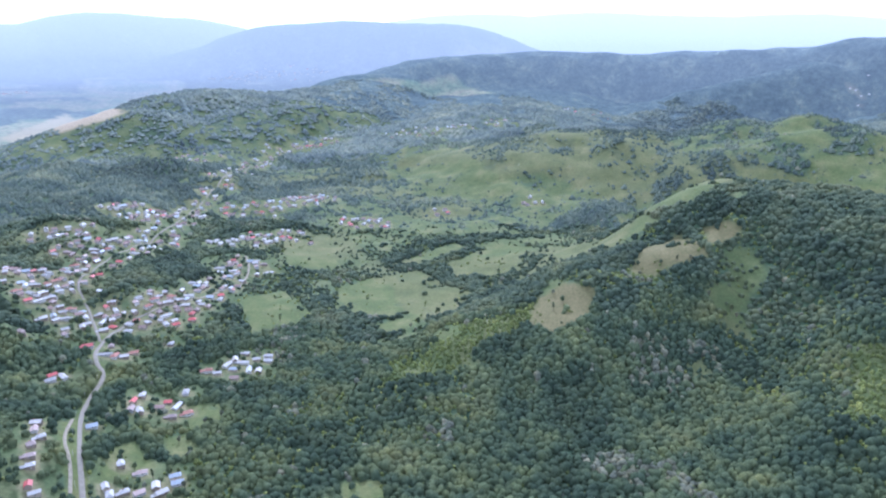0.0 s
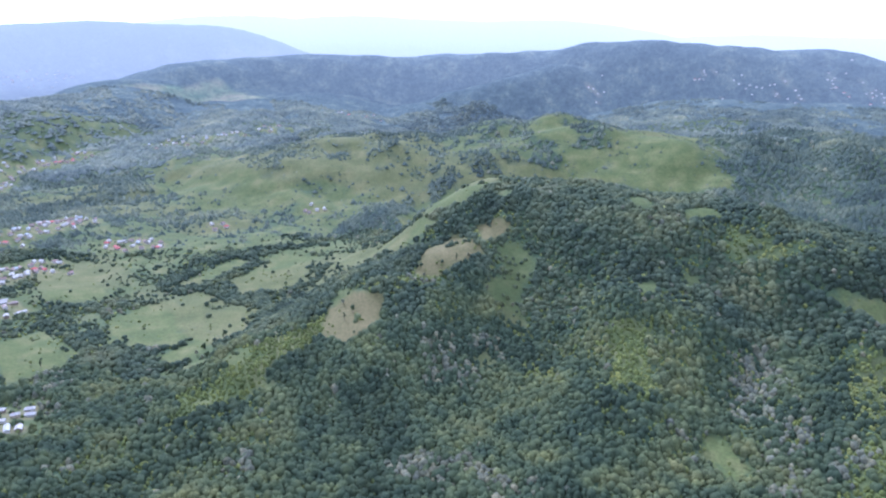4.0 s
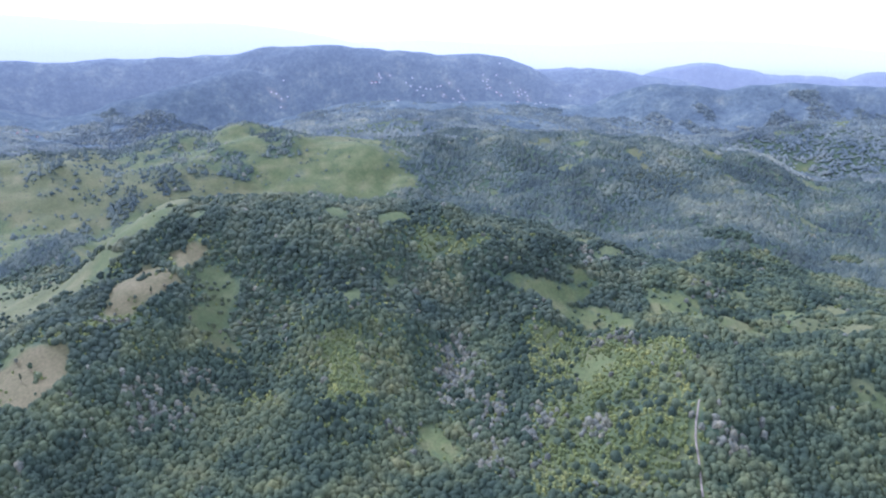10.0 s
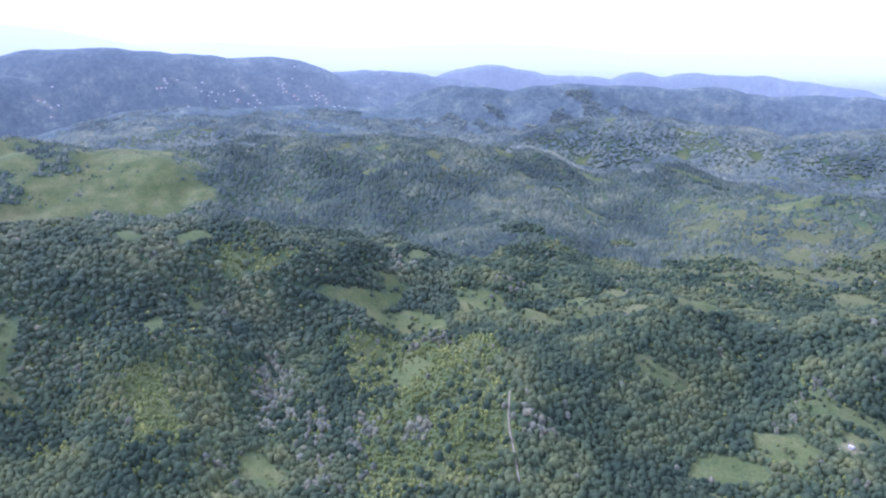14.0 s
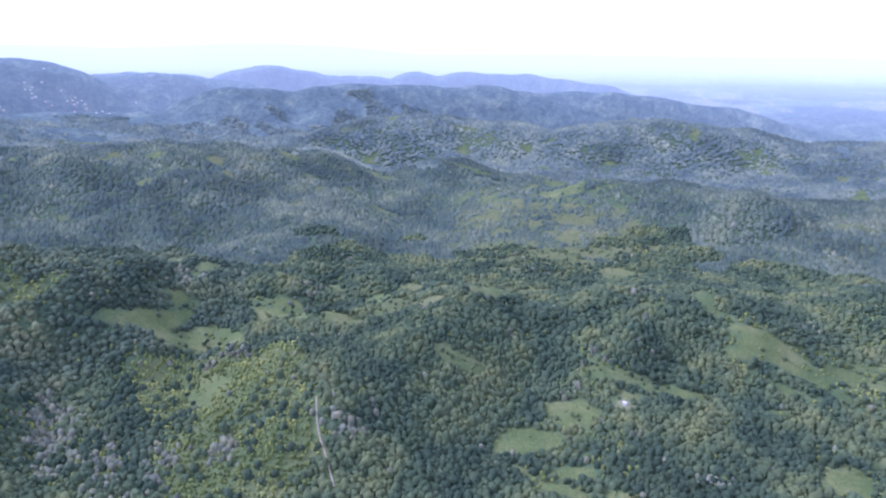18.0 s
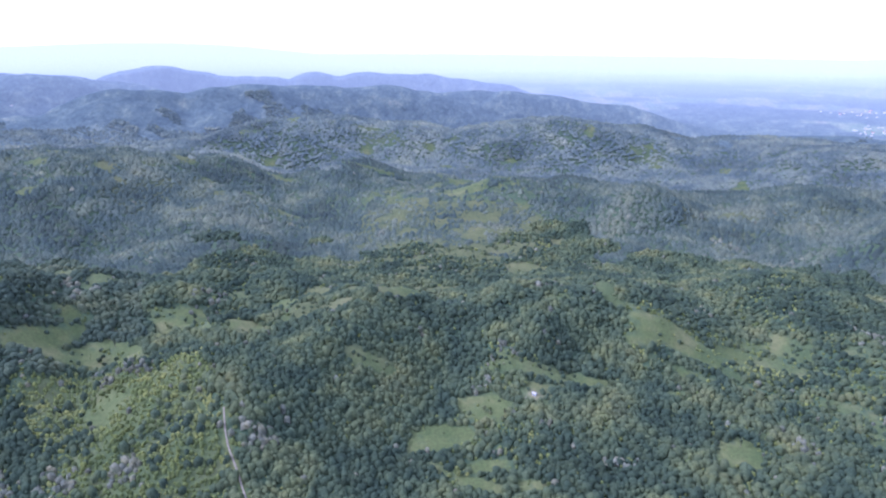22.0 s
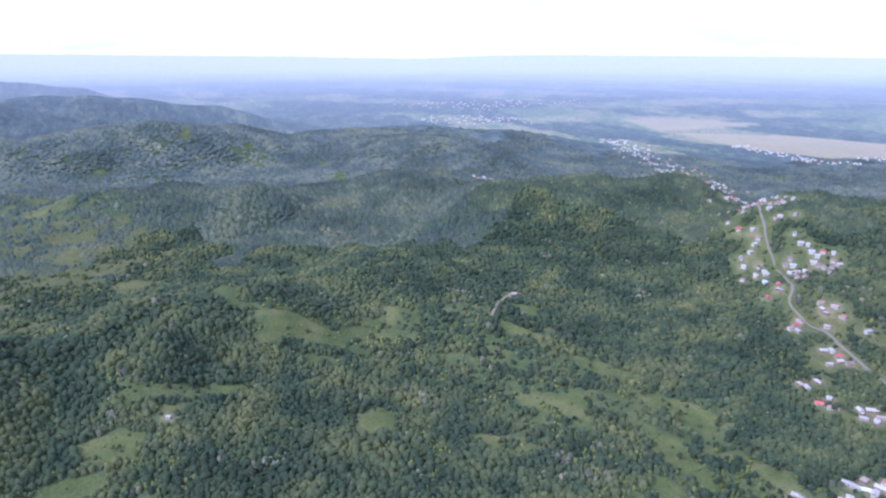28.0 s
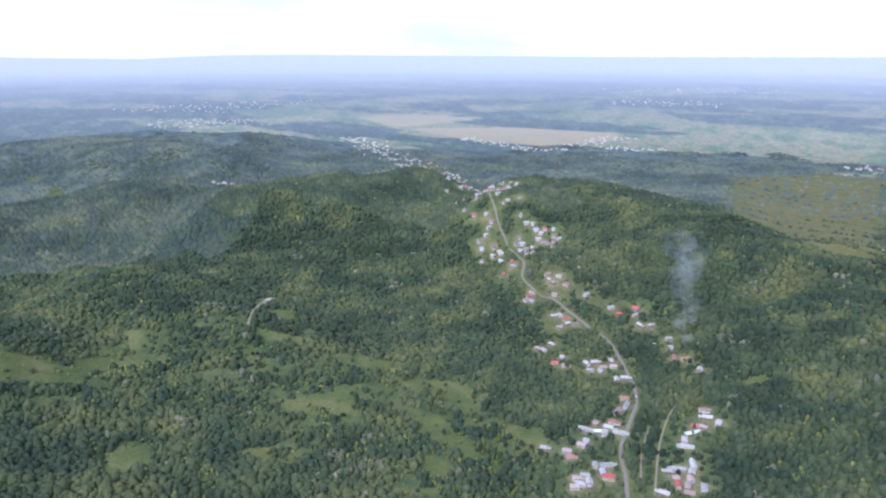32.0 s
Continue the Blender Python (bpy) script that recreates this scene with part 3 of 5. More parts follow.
HOUSES_SOUTH = [
    (369, -704, "w"), (386, -702, "b"), (370, -716, "r"), (367, -691, "w"), (390, -684, "w"), (354, -704, "w"), (408, -622, "w"), (382, -632, "b"), (372, -622, "r"), (376, -664, "w"), (376, -654, "b"), (341, -626, "w"), (333, -637, "w"), (329, -622, "l"), (319, -618, "R"), (331, -597, "w"), (337, -589, "w"), (340, -603, "w"), (340, -582, "b"), (345, -594, "b"),
]
HOUSES_SOUTH_ROAD = [
    (379, -746, "b"), (378, -765, "w"), (390, -783, "r"), (425, -825, "w"), (419, -835, "w"), (460, -840, "w"), (472, -832, "w"), (463, -876, "w"), (488, -849, "w"), (462, -851, "b"), (482, -861, "w"), (450, -859, "b"), (525, -819, "r"), (507, -818, "b"), (530, -847, "w"), (582, -858, "b"), (571, -858, "w"), (573, -881, "w"),
]
HOUSES_SOUTH_BEND = [
    (618, -974, "w"), (602, -967, "r"), (596, -939, "w"), (592, -956, "w"), (626, -965, "w"), (578, -959, "b"), (607, -1040, "w"), (656, -1052, "r"), (558, -1042, "w"), (534, -1025, "r"), (517, -1055, "R"), (506, -1029, "w"), (482, -1001, "w"), (467, -1007, "w"), (403, -947, "w"), (422, -977, "w"), (385, -919, "r"), (369, -920, "r"), (335, -889, "w"),
]
HOUSES_SOUTH_LANE = [
    (287, -799, "b"), (280, -785, "w"), (264, -780, "w"), (284, -761, "r"), (276, -764, "b"), (285, -734, "w"), (276, -720, "w"), (267, -679, "w"), (256, -691, "l"), (252, -679, "w"), (262, -662, "b"), (248, -668, "b"), (255, -653, "r"), (246, -656, "b"), (261, -633, "w"), (239, -644, "b"), (230, -660, "w"), (273, -670, "w"), (804, -1080, "r"), (793, -1041, "r"), (790, -1063, "w"),
]
STREETS_NORTH = [
    (43, 22, [(-508, 923), (-481, 932), (-440, 969), (-399, 1019)]),
    (75, 23, [(-545, 1000), (-572, 1032), (-591, 1147), (-584, 1325), (-610, 1656)]),
    (66, 27, [(-610, 1656), (-631, 2012), (-606, 2461), (-397, 2683)]),
    (26, 27, [(-659, 989), (-622, 1008), (-602, 1049)]),
    (34, 32, [(-736, 1291), (-634, 1216), (-639, 1156)]),
    (31, 30, [(-716, 1477), (-669, 1571), (-623, 1548)]),
    (43, 23, [(-393, 1006), (-381, 1163), (-357, 1220), (-391, 1310)]),
    (37, 30, [(-466, 1373), (-411, 1422), (-333, 1567)]),
    (58, 32, [(-553, 1689), (-474, 1710), (-400, 1768), (-323, 1918)]),
    (23, 24, [(-572, 916), (-549, 960), (-519, 912), (-536, 887)]),
    (20, 19, [(-255, 1662), (-130, 1654)]),
]
STREETS_HILLS = [
    (4, 14, [(-35, 1764), (16, 1765)]),
    (5, 11, [(195, 1797), (269, 1799)]),
    (28, 35, [(-211, 2793), (-51, 2665), (141, 2671), (284, 2813)]),
    (15, 54, [(-1917, 4673), (-1159, 3987)]),
    (9, 35, [(-895, 2329), (-759, 2258)]),
    (9, 81, [(-2740, 6237), (-2533, 6608)]),
    (11, 81, [(2427, 3169), (2739, 3076)]),
    (8, 54, [(2721, 2973), (2875, 2909)]),
    (21, 81, [(3079, 2928), (3309, 2820)]),
    (11, 122, [(2835, 2305), (4026, 2727)]),
    (9, 81, [(6639, 1623), (3671, 476)]),
    (6, 54, [(1880, 3398), (2043, 3372)]),
    (8, 81, [(2596, 3024), (2851, 2940)]),
    (6, 54, [(557, 3231), (759, 3280)]),
]
STREETS_SOUTH = [
    (124, 49, [(786, -1100), (927, -1187), (1144, -1391), (1611, -1861), (1929, -2052)]),
    (31, 35, [(1000, -1255), (1460, -1961)]),
    (117, 54, [(2028, -2055), (2323, -2206), (3082, -2578)]),
    (16, 27, [(864, -1205), (795, -1173)]),
    (27, 30, [(1886, -1076), (2051, -1264)]),
    (66, 35, [(2604, -3005), (1988, -2847), (1912, -2982)]),
    (39, 54, [(1971, -3073), (1961, -3644)]),
    (31, 40, [(1822, -3157), (1510, -3266)]),
    (9, 16, [(646, -1030), (716, -1042)]),
]
STREETS_PLAIN = [
    (90, 216, [(4488, -2096), (4367, -2779)]),
    (60, 351, [(6228, -2727), (5224, -3277)]),
    (50, 297, [(3512, -6245), (2548, -6615)]),
    (14, 40, [(684, -3134), (581, -3206)]),
    (26, 297, [(5946, -3497), (5608, -4280)]),
    (90, 351, [(-2529, 7937), (-1475, 8778)]),
    (20, 216, [(-3933, 6326), (-3603, 6274)]),
    (40, 810, [(4680, -7884), (2860, -9588)]),
]
MAIN_ROAD = [(1144, -1391), (927, -1187), (870, -1162), (774, -1087), (758, -1047), (709, -1032), (623, -996), (511, -948), (460, -897), (373, -795), (351, -719), (339, -675), (287, -611), (-334, 560), (-364, 616), (-394, 677), (-407, 729), (-410, 777), (-438, 803), (-464, 875), (-459, 946), (-439, 973)]
VILLAGE_STREET = [(-464, 875), (-516, 957), (-549, 1004), (-569, 1028), (-580, 1072), (-591, 1147), (-584, 1325), (-610, 1656), (-631, 1927), (-631, 2012), (-606, 2461), (-396, 2669)]
DIRT_LANE = [(-344, 557), (-362, 597), (-388, 632), (-399, 673)]
SOUTH_LANE = [(268, -625), (305, -708), (319, -753), (329, -805)]
STREAM_TRACK = [(293, -642), (319, -693), (332, -739)]
HILL_TRACK = [(959, -571), (1014, -617), (1048, -665), (1057, -693)]
HOLLOW_TRACK = [(707, 325), (671, 310), (645, 288), (608, 264)]
HAMLET_LANE = [(-388, 1316), (-360, 1247), (-356, 1144), (-385, 1056), (-439, 973)]
SADDLE_TRACK = [(1545, -162), (1543, -229)]
TUNNELS = [(450, -949, 55), (434, -956, 55), (375, -693, 40), (283, -751, 60)]
SMOKE_AT = (386, -961)
def in_plots(x, y, plots, soft, rough=0.0, seed=0):
    """How far each place lies inside any of the plots, 0 to 1, with uneven edges."""
    shape = np.shape(x)
    x, y = np.ravel(x).astype(float), np.ravel(y).astype(float)
    if rough:
        x, y = x + rough * (fnoise(x, y, 28, seed, 2) - 0.5), y + rough * (fnoise(x, y, 28, seed + 40, 2) - 0.5)
    out = np.zeros(x.shape)
    for plot in plots:
        px, py = [p[0] for p in plot], [p[1] for p in plot]
        k = np.where((x > min(px) - soft) & (x < max(px) + soft) & (y > min(py) - soft) & (y < max(py) + soft))[0]
        if not len(k):
            continue
        u, v, dist, inside = x[k], y[k], np.full(len(k), 1e9), np.zeros(len(k), bool)
        for (ax, ay), (bx, by) in zip(plot, plot[1:] + plot[:1]):
            dx, dy = bx - ax, by - ay
            t = np.clip(((u - ax) * dx + (v - ay) * dy) / max(1e-6, dx * dx + dy * dy), 0, 1)
            dist = np.minimum(dist, np.hypot(u - ax - t * dx, v - ay - t * dy))
            if dy:
                inside ^= ((ay > v) != (by > v)) & (u < ax + (v - ay) * dx / dy)
        out[k] = np.maximum(out[k], np.clip(np.where(inside, dist, -dist) / soft + 0.5, 0, 1))
    return out.reshape(shape)


def near_line(x, y, line):
    """The distance to a road or street."""
    best = np.full(np.shape(x), 1e9)
    for (ax, ay), (bx, by) in zip(line, line[1:]):
        dx, dy = bx - ax, by - ay
        s = np.clip(((x - ax) * dx + (y - ay) * dy) / max(1e-6, dx * dx + dy * dy), 0, 1)
        best = np.minimum(best, np.hypot(x - ax - s * dx, y - ay - s * dy))
    return best


ROAD_LINES = [MAIN_ROAD, VILLAGE_STREET, DIRT_LANE, SOUTH_LANE, STREAM_TRACK, HILL_TRACK, HOLLOW_TRACK, HAMLET_LANE, SADDLE_TRACK]
STREETS = STREETS_NORTH + STREETS_HILLS + STREETS_SOUTH + STREETS_PLAIN
HOUSE_ROWS = HOUSES_NORTH + HOUSES_NORTH_LANE + HOUSES_HAMLET + HOUSES_SOUTH + HOUSES_SOUTH_ROAD + HOUSES_SOUTH_BEND + HOUSES_SOUTH_LANE + HOUSES_HILL


def place_houses():
    """All house places: the ones that stand singly, then those along the streets."""
    rng = np.random.default_rng(77)
    spots = [(float(x), float(y), k) for x, y, k in HOUSE_ROWS]
    taken = np.array([(x, y) for x, y, k in spots])
    for count, spread, line in STREETS:
        seg = np.array([math.hypot(b[0] - a[0], b[1] - a[1]) for a, b in zip(line, line[1:])])
        done = tries = 0
        while done < count and tries < count * 8:
            tries += 1
            i = int(rng.choice(len(seg), p=seg / seg.sum()))
            s, off = rng.uniform(), rng.normal(0, 0.7) * spread
            off += math.copysign(8.5, off)
            (ax, ay), (bx, by) = line[i], line[i + 1]
            ux, uy = (bx - ax) / seg[i], (by - ay) / seg[i]
            x, y = ax + s * (bx - ax) - uy * off, ay + s * (by - ay) + ux * off
            if np.min(np.hypot(taken[:, 0] - x, taken[:, 1] - y)) < 10.5:
                continue
            if min(float(near_line(x, y, road)) for road in ROAD_LINES[:6]) < 7:
                continue
            taken = np.vstack([taken, [[x, y]]])
            spots.append((x, y, str(rng.choice(list("wwwwlbbbbr")))))
            done += 1
    return spots


HOUSES = place_houses()
HOUSE_XY = np.array([(x, y) for x, y, k in HOUSES])


CELL, HALF = 3.0, 3500.0
house_grid = np.full((int(2 * HALF / CELL),) * 2, 99.0)
for hx, hy in HOUSE_XY:
    ci, cj = int((hx + HALF) / CELL), int((hy + HALF) / CELL)
    if 15 < ci < house_grid.shape[0] - 15 and 15 < cj < house_grid.shape[1] - 15:
        di, dj = np.meshgrid(np.arange(ci - 13, ci + 14), np.arange(cj - 13, cj + 14), indexing="ij")
        dist = np.hypot((di + 0.5) * CELL - HALF - hx, (dj + 0.5) * CELL - HALF - hy)
        house_grid[ci - 13:ci + 14, cj - 13:cj + 14] = np.minimum(house_grid[ci - 13:ci + 14, cj - 13:cj + 14], dist)


def house_distance(x, y):
    """The distance to the nearest house, up to some forty metres, from a grid of three-metre cells."""
    n = house_grid.shape[0] - 1
    ci = np.clip(((np.asarray(x) + HALF) / CELL).astype(int), 0, n)
    cj = np.clip(((np.asarray(y) + HALF) / CELL).astype(int), 0, n)
    return house_grid[ci, cj]


def plant_layers(x, y):
    """How thickly trees stand, and which part of them are willows or scrub."""
    x, y = np.asarray(x, float), np.asarray(y, float)
    u, v = x / UNIT, y / UNIT
    r, az = np.hypot(u, v), np.degrees(np.arctan2(x, y))
    meadow = in_plots(x, y, MEADOWS + FIELDS, 5.0, 9.0, 60)
    loose = in_plots(x, y, OPEN_LAND, 60.0, 70.0, 62)
    terraces = in_plots(x, y, TERRACES, 60.0, 40.0, 64)
    fields = in_plots(x, y, FAR_FIELDS, 30.0, 30.0, 66)
    scrub = in_plots(x, y, SCRUB_LAND, 24.0, 40.0, 68)
    pale = in_plots(x, y, PALE_LAND, 22.0, 40.0, 70)
    # the mosaic of pastures and hedges north of the spur, small clearings, and the open far slopes
    mosaic = np.clip((fnoise(u, v, 150, 81, 3) - 0.47) * 9, 0, 1)
    north = (az > -14) & (az < 17) & (r > 820) & (r < 1750)
    hedge = (np.abs(fnoise(u, v, 85, 89, 2) - 0.5) < 0.03) | (np.abs(fnoise(u, v, 130, 189, 2) - 0.5) < 0.02)
    mosaic = np.where(hedge, 0.1, mosaic)
    clearing = np.clip((fnoise(u, v, 60, 91, 2) - 0.74) * 16, 0, 1) * (r > 600) * (az < 112)
    far_open = np.clip((fnoise(u, v, 190, 95, 3) - 0.57) * 10, 0, 1) * (r > 2100)
    wood = np.full(x.shape, 0.985)
    wood = wood * (1 - 0.72 * mosaic * north) * (1 - 0.8 * clearing) * (1 - 0.4 * far_open)
    # hedged land: rows and clumps of trees with grass between them
    strip = np.abs(fnoise(u, v, 70, 197, 2) - 0.5) < 0.04
    clump = fnoise(u, v, 30, 97, 3) > np.where((az > 62) & (r < 1300), 0.47, 0.55)
    wood = wood * (1 - loose * np.where(strip, 0.06, np.where(clump, 0.1, 0.72)))
    wood = wood * (1 - terraces * (0.985 - 0.75 * (np.abs(((u * 0.25 + v * 0.97 + 14 * fnoise(u, v, 120, 37, 2)) / 42) % 1 - 0.5) < 0.07)))
    plain = (az > 112) & (az < 200) & (r > 2650) | (az < -12) & (r > 2500)
    wood = np.where(plain, np.where(fnoise(u, v, 500, 99, 2) > 0.46, wood, 0.04), wood)
    wood = wood * (1 - fields)
    row = (np.abs(fnoise(u, v, 42, 187, 2) - 0.5) < 0.012).astype(float)
    clumps = np.maximum(np.clip((fnoise(u, v, 16, 87, 2) - 0.68) * 10, 0, 1), 0.7 * row)
    scattered = np.where(r > 1300, 0.85, 0.965) - 0.7 * clumps
    wood = wood * (1 - meadow * scattered)
    hd = house_distance(x, y)
    wood = wood * np.where(hd < 10.0, 0.0, np.where(hd < 26, np.where(r > 1050, 0.22, 0.42), 1.0))
    for i, line in enumerate(ROAD_LINES):
        wood = wood * np.where(near_line(x, y, line) < (6.2, 4.2, 5, 4.4, 4.4, 5, 4.4, 4, 4.6)[i], 0.0, 1.0)
    pale_part = np.clip(0.006 + 0.62 * pale * (fnoise(u, v, 20, 21, 2) > 0.45) + 0.3 * (fnoise(u, v, 45, 23, 2) > 0.8) * (r < 1300), 0, 1)
    lime_part = np.clip(0.05 + 0.85 * scrub + 0.3 * (fnoise(u, v, 110, 27, 2) > 0.66) + 0.5 * meadow + 0.35 * loose, 0, 1) * (r < 2300)
    return wood, pale_part, lime_part


def ground_layers(x, y):
    """The layers of the ground sheet: woodland floor, ripe or mown field, bare earth."""
    u, v = x / UNIT, y / UNIT
    r, az = np.hypot(u, v), np.degrees(np.arctan2(x, y))
    wood, pale, lime = plant_layers(x, y)
    field = in_plots(x, y, FIELDS, 6.0, 8.0, 60)
    field = np.maximum(field, in_plots(x, y, TERRACES, 60.0, 40.0, 64) * (0.3 + 0.7 * (((u * 0.25 + v * 0.97 + 14 * fnoise(u, v, 120, 37, 2)) / 21) % 1 < 0.55)))
    field = np.maximum(field, 0.9 * in_plots(x, y, FAR_FIELDS, 40.0, 20.0, 66))
    field = np.maximum(field, 0.3 * (fnoise(u, v, 190, 33, 2) > 0.6) * (r < 1700))
    plain = (terrain(x, y) < 34) & (r > 2600)
    field = np.maximum(field, 0.8 * plain * (fnoise(u * 0.6, v, 420, 35, 3) > 0.52))
    hd = house_distance(x, y)
    bare = 0.4 * np.clip((12 - hd) / 6, 0, 1)
    bare = np.maximum(bare, 0.85 * in_plots(x, y, PLAIN_FIELDS[:2] + NORTH_FIELDS[:1], 30.0, 20.0, 66))
    bare = np.maximum(bare, 0.8 * (np.hypot(u - 668, v - 430) < 6))
    return np.clip(wood * 1.1, 0, 1) * (1 - 0.85 * np.clip(2 * lime - 1, 0, 1)), np.clip(field, 0, 1), np.clip(bare, 0, 1)


# ---- the ground ----
az_lines = np.radians(np.concatenate([np.arange(-62, 186, 0.4), np.arange(186, 298, 2.0)]))
r_lines = [40.0, 160.0, 300.0, 400.0, 490.0]
while r_lines[-1] < 40000:
    r_lines.append(r_lines[-1] * (1.0085 if r_lines[-1] < 4800 else 1.03))
r_lines = np.array(r_lines)
gx, gy = np.sin(az_lines)[:, None] * r_lines[None, :], np.cos(az_lines)[:, None] * r_lines[None, :]
gz = terrain(gx, gy)
na, nr = gx.shape
sx, sy, sz = squeeze(gx, gy, gz)
verts = np.stack([sx, sy, sz], 2).reshape(-1, 3)
centre = len(verts)
verts = np.vstack([verts, [[0, 0, float(terrain(np.array([0.0]), np.array([0.0]))[0])]]])
ia, ir = np.meshgrid(np.arange(na), np.arange(nr - 1), indexing="ij")
ja = (ia + 1) % na
quads = np.stack([ia * nr + ir, ia * nr + ir + 1, ja * nr + ir + 1, ja * nr + ir], 2).reshape(-1, 4)
cap = np.array([[centre, i * nr, i * nr, ((i + 1) % na) * nr] for i in range(na)])
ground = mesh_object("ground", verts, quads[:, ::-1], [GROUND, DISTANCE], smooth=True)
bm = bmesh.new()
bm.from_mesh(ground.data)
bm.verts.ensure_lookup_table()
for i in range(na):
    bm.faces.new((bm.verts[centre], bm.verts[i * nr], bm.verts[((i + 1) % na) * nr])).smooth = True
bmesh.ops.recalc_face_normals(bm, faces=bm.faces)
bm.to_mesh(ground.data)
bm.free()
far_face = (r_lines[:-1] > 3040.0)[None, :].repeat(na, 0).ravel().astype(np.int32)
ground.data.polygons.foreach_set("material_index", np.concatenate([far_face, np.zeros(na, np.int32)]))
wood, field, bare = ground_layers(gx.ravel(), gy.ravel())
layer = ground.data.color_attributes.new("cover", "FLOAT_COLOR", "POINT")
rgba = np.ones((len(verts), 4), np.float32)
rgba[:centre, 0], rgba[:centre, 1], rgba[:centre, 2] = wood, field, bare
layer.data.foreach_set("color", rgba.ravel())
tagged(ground, "rolling green valley and hill country under meadow and woodland", "ground", kind="structure")


# ---- woods ----
def crown_shape(rings, seed):
    """A crown one metre across: a lumpy dome, leaning and uneven, wide in the middle and drawn in below."""
    rng = np.random.default_rng(seed)
    lean, top = rng.uniform(-0.1, 0.1, 2), rng.uniform(0.34, 0.5)
    v, f, last = [(lean[0], lean[1], top)], [], [0]
    for k, n in enumerate(rings):
        t = (k + 1) / len(rings)
        rad, z = 0.5 * math.sin(min(1.0, 1.35 * t) * 1.5708) * (1.0 if t < 0.99 or len(rings) < 2 else 0.86), top - (0.5 + top) * t ** 1.4
        ring, turn = [], rng.uniform(0, 6.283)
        for i in range(n):
            lump = rng.uniform(0.72, 1.22)
            a = turn + (i + rng.uniform(-0.25, 0.25)) * 6.28319 / n
            ring.append(len(v))
            v.append((lean[0] * (1 - t) + rad * lump * math.cos(a), lean[1] * (1 - t) + rad * lump * math.sin(a), z + rng.uniform(-0.1, 0.1) * (t < 0.99)))
        if len(last) == 1:
            f += [(0, ring[i], ring[(i + 1) % n]) for i in range(n)]
        else:
            # stitch two rings of different counts
            m, i, j = len(last), 0, 0
            shift = int(round(((math.atan2(v[ring[0]][1], v[ring[0]][0]) - math.atan2(v[last[0]][1], v[last[0]][0])) % 6.28319) / 6.28319 * m)) % m
            last = last[shift:] + last[:shift]
            while i < m or j < n:
                if j * m <= i * n and j < n or i >= m:
                    f.append((last[i % m], ring[j % n], ring[(j + 1) % n]))
                    j += 1
                else:
                    f.append((last[i % m], ring[j % n], last[(i + 1) % m]))
                    i += 1
        last = ring
    return np.array(v), np.array(f)


def scatter(seed, spacing, r0, r1, a0=-52.0, a1=190.0):
    """Uneven places, about that far apart, in a ring of the country."""
    rng = np.random.default_rng(seed)
    out = r1 * 1.15
    n = int(2 * out / spacing) + 1
    ix, iy = np.meshgrid(np.arange(n), np.arange(n), indexing="ij")
    x = (ix + rng.uniform(-0.48, 0.48, ix.shape)) * spacing - out
    y = (iy + rng.uniform(-0.48, 0.48, ix.shape)) * spacing - out
    r, az = np.hypot(x, y), np.degrees(np.arctan2(x, y))
    az = np.where(az < -120, az + 360, az)
    edge = r * (1 + 0.22 * (fnoise(x, y, 120, 41, 2) - 0.5))
    az = az + 18 * (fnoise(x, y, 330, 43, 2) - 0.5)
    ok = (edge >= r0) & (edge < r1) & (az > a0) & (az < a1)
    return x[ok], y[ok], rng.uniform(size=int(ok.sum()))


def forest(name, x, y, dense, rng, level, mat, size, label, tall=1.15, variants=14):
    """Many crowns in one mesh, each an island of its own."""
    shapes = [crown_shape(level, 100 * sum(level) + k) for k in range(variants)]
    z = terrain(x, y)
    lift = 0.36
    pick = rng.integers(0, variants, len(x))
    turn, s = rng.uniform(0, 6.283, len(x)), size * dense * np.exp(np.clip(rng.normal(0, 0.26, len(x)), -0.6, 0.42))
    h = s * tall * rng.uniform(0.8, 1.25, len(x))
    all_v, all_f, base = [], [], 0
    for k, (v, f) in enumerate(shapes):
        i = np.where(pick == k)[0]
        if not len(i):
            continue
        c, sn = np.cos(turn[i])[:, None], np.sin(turn[i])[:, None]
        vx = (v[None, :, 0] * c - v[None, :, 1] * sn) * s[i][:, None] + x[i][:, None]
        vy = (v[None, :, 0] * sn + v[None, :, 1] * c) * s[i][:, None] + y[i][:, None]
        vz = v[None, :, 2] * h[i][:, None] + (z[i] + lift * h[i])[:, None]
        px, py, pz = squeeze(vx, vy, vz)
        all_v.append(np.stack([px, py, pz], 2).reshape(-1, 3))
        all_f.append((f[None] + (base + np.arange(len(i)) * len(v))[:, None, None]).reshape(-1, 3))
        base += len(i) * len(v)
    ob = mesh_object(name, np.vstack(all_v), np.vstack(all_f), [mat], smooth=True)
    return tagged(ob, label, "woodland", kind="stuff")


def plant(seed, spacing, r0, r1, level, size, mats, names, labels, tall=1.15, a0=-52.0, a1=190.0):
    """Fills a ring of the country with woods, willows and scrub, as the land has them."""
    x, y, u = scatter(seed, spacing, r0, r1, a0, a1)
    wood_d, pale_d, lime_d = plant_layers(x, y)
    rng = np.random.default_rng(seed + 1)
    v = rng.uniform(size=len(x))
    keep = u < wood_d
    pale = keep & (v < pale_d)
    lime = keep & ~pale & (v < pale_d + lime_d)
    main = keep & ~pale & ~lime
    for mask, mat, name, label, k in ((main, mats[0], names[0], labels[0], 1.0), (pale, mats[1], names[1], labels[1], 0.9), (lime, mats[2], names[2], labels[2], 0.5)):
        if mask.sum():
            forest(name, x[mask], y[mask], 0.5 + 0.5 * np.clip(wood_d[mask], 0, 1), rng, level, mat, size * k, label, tall)


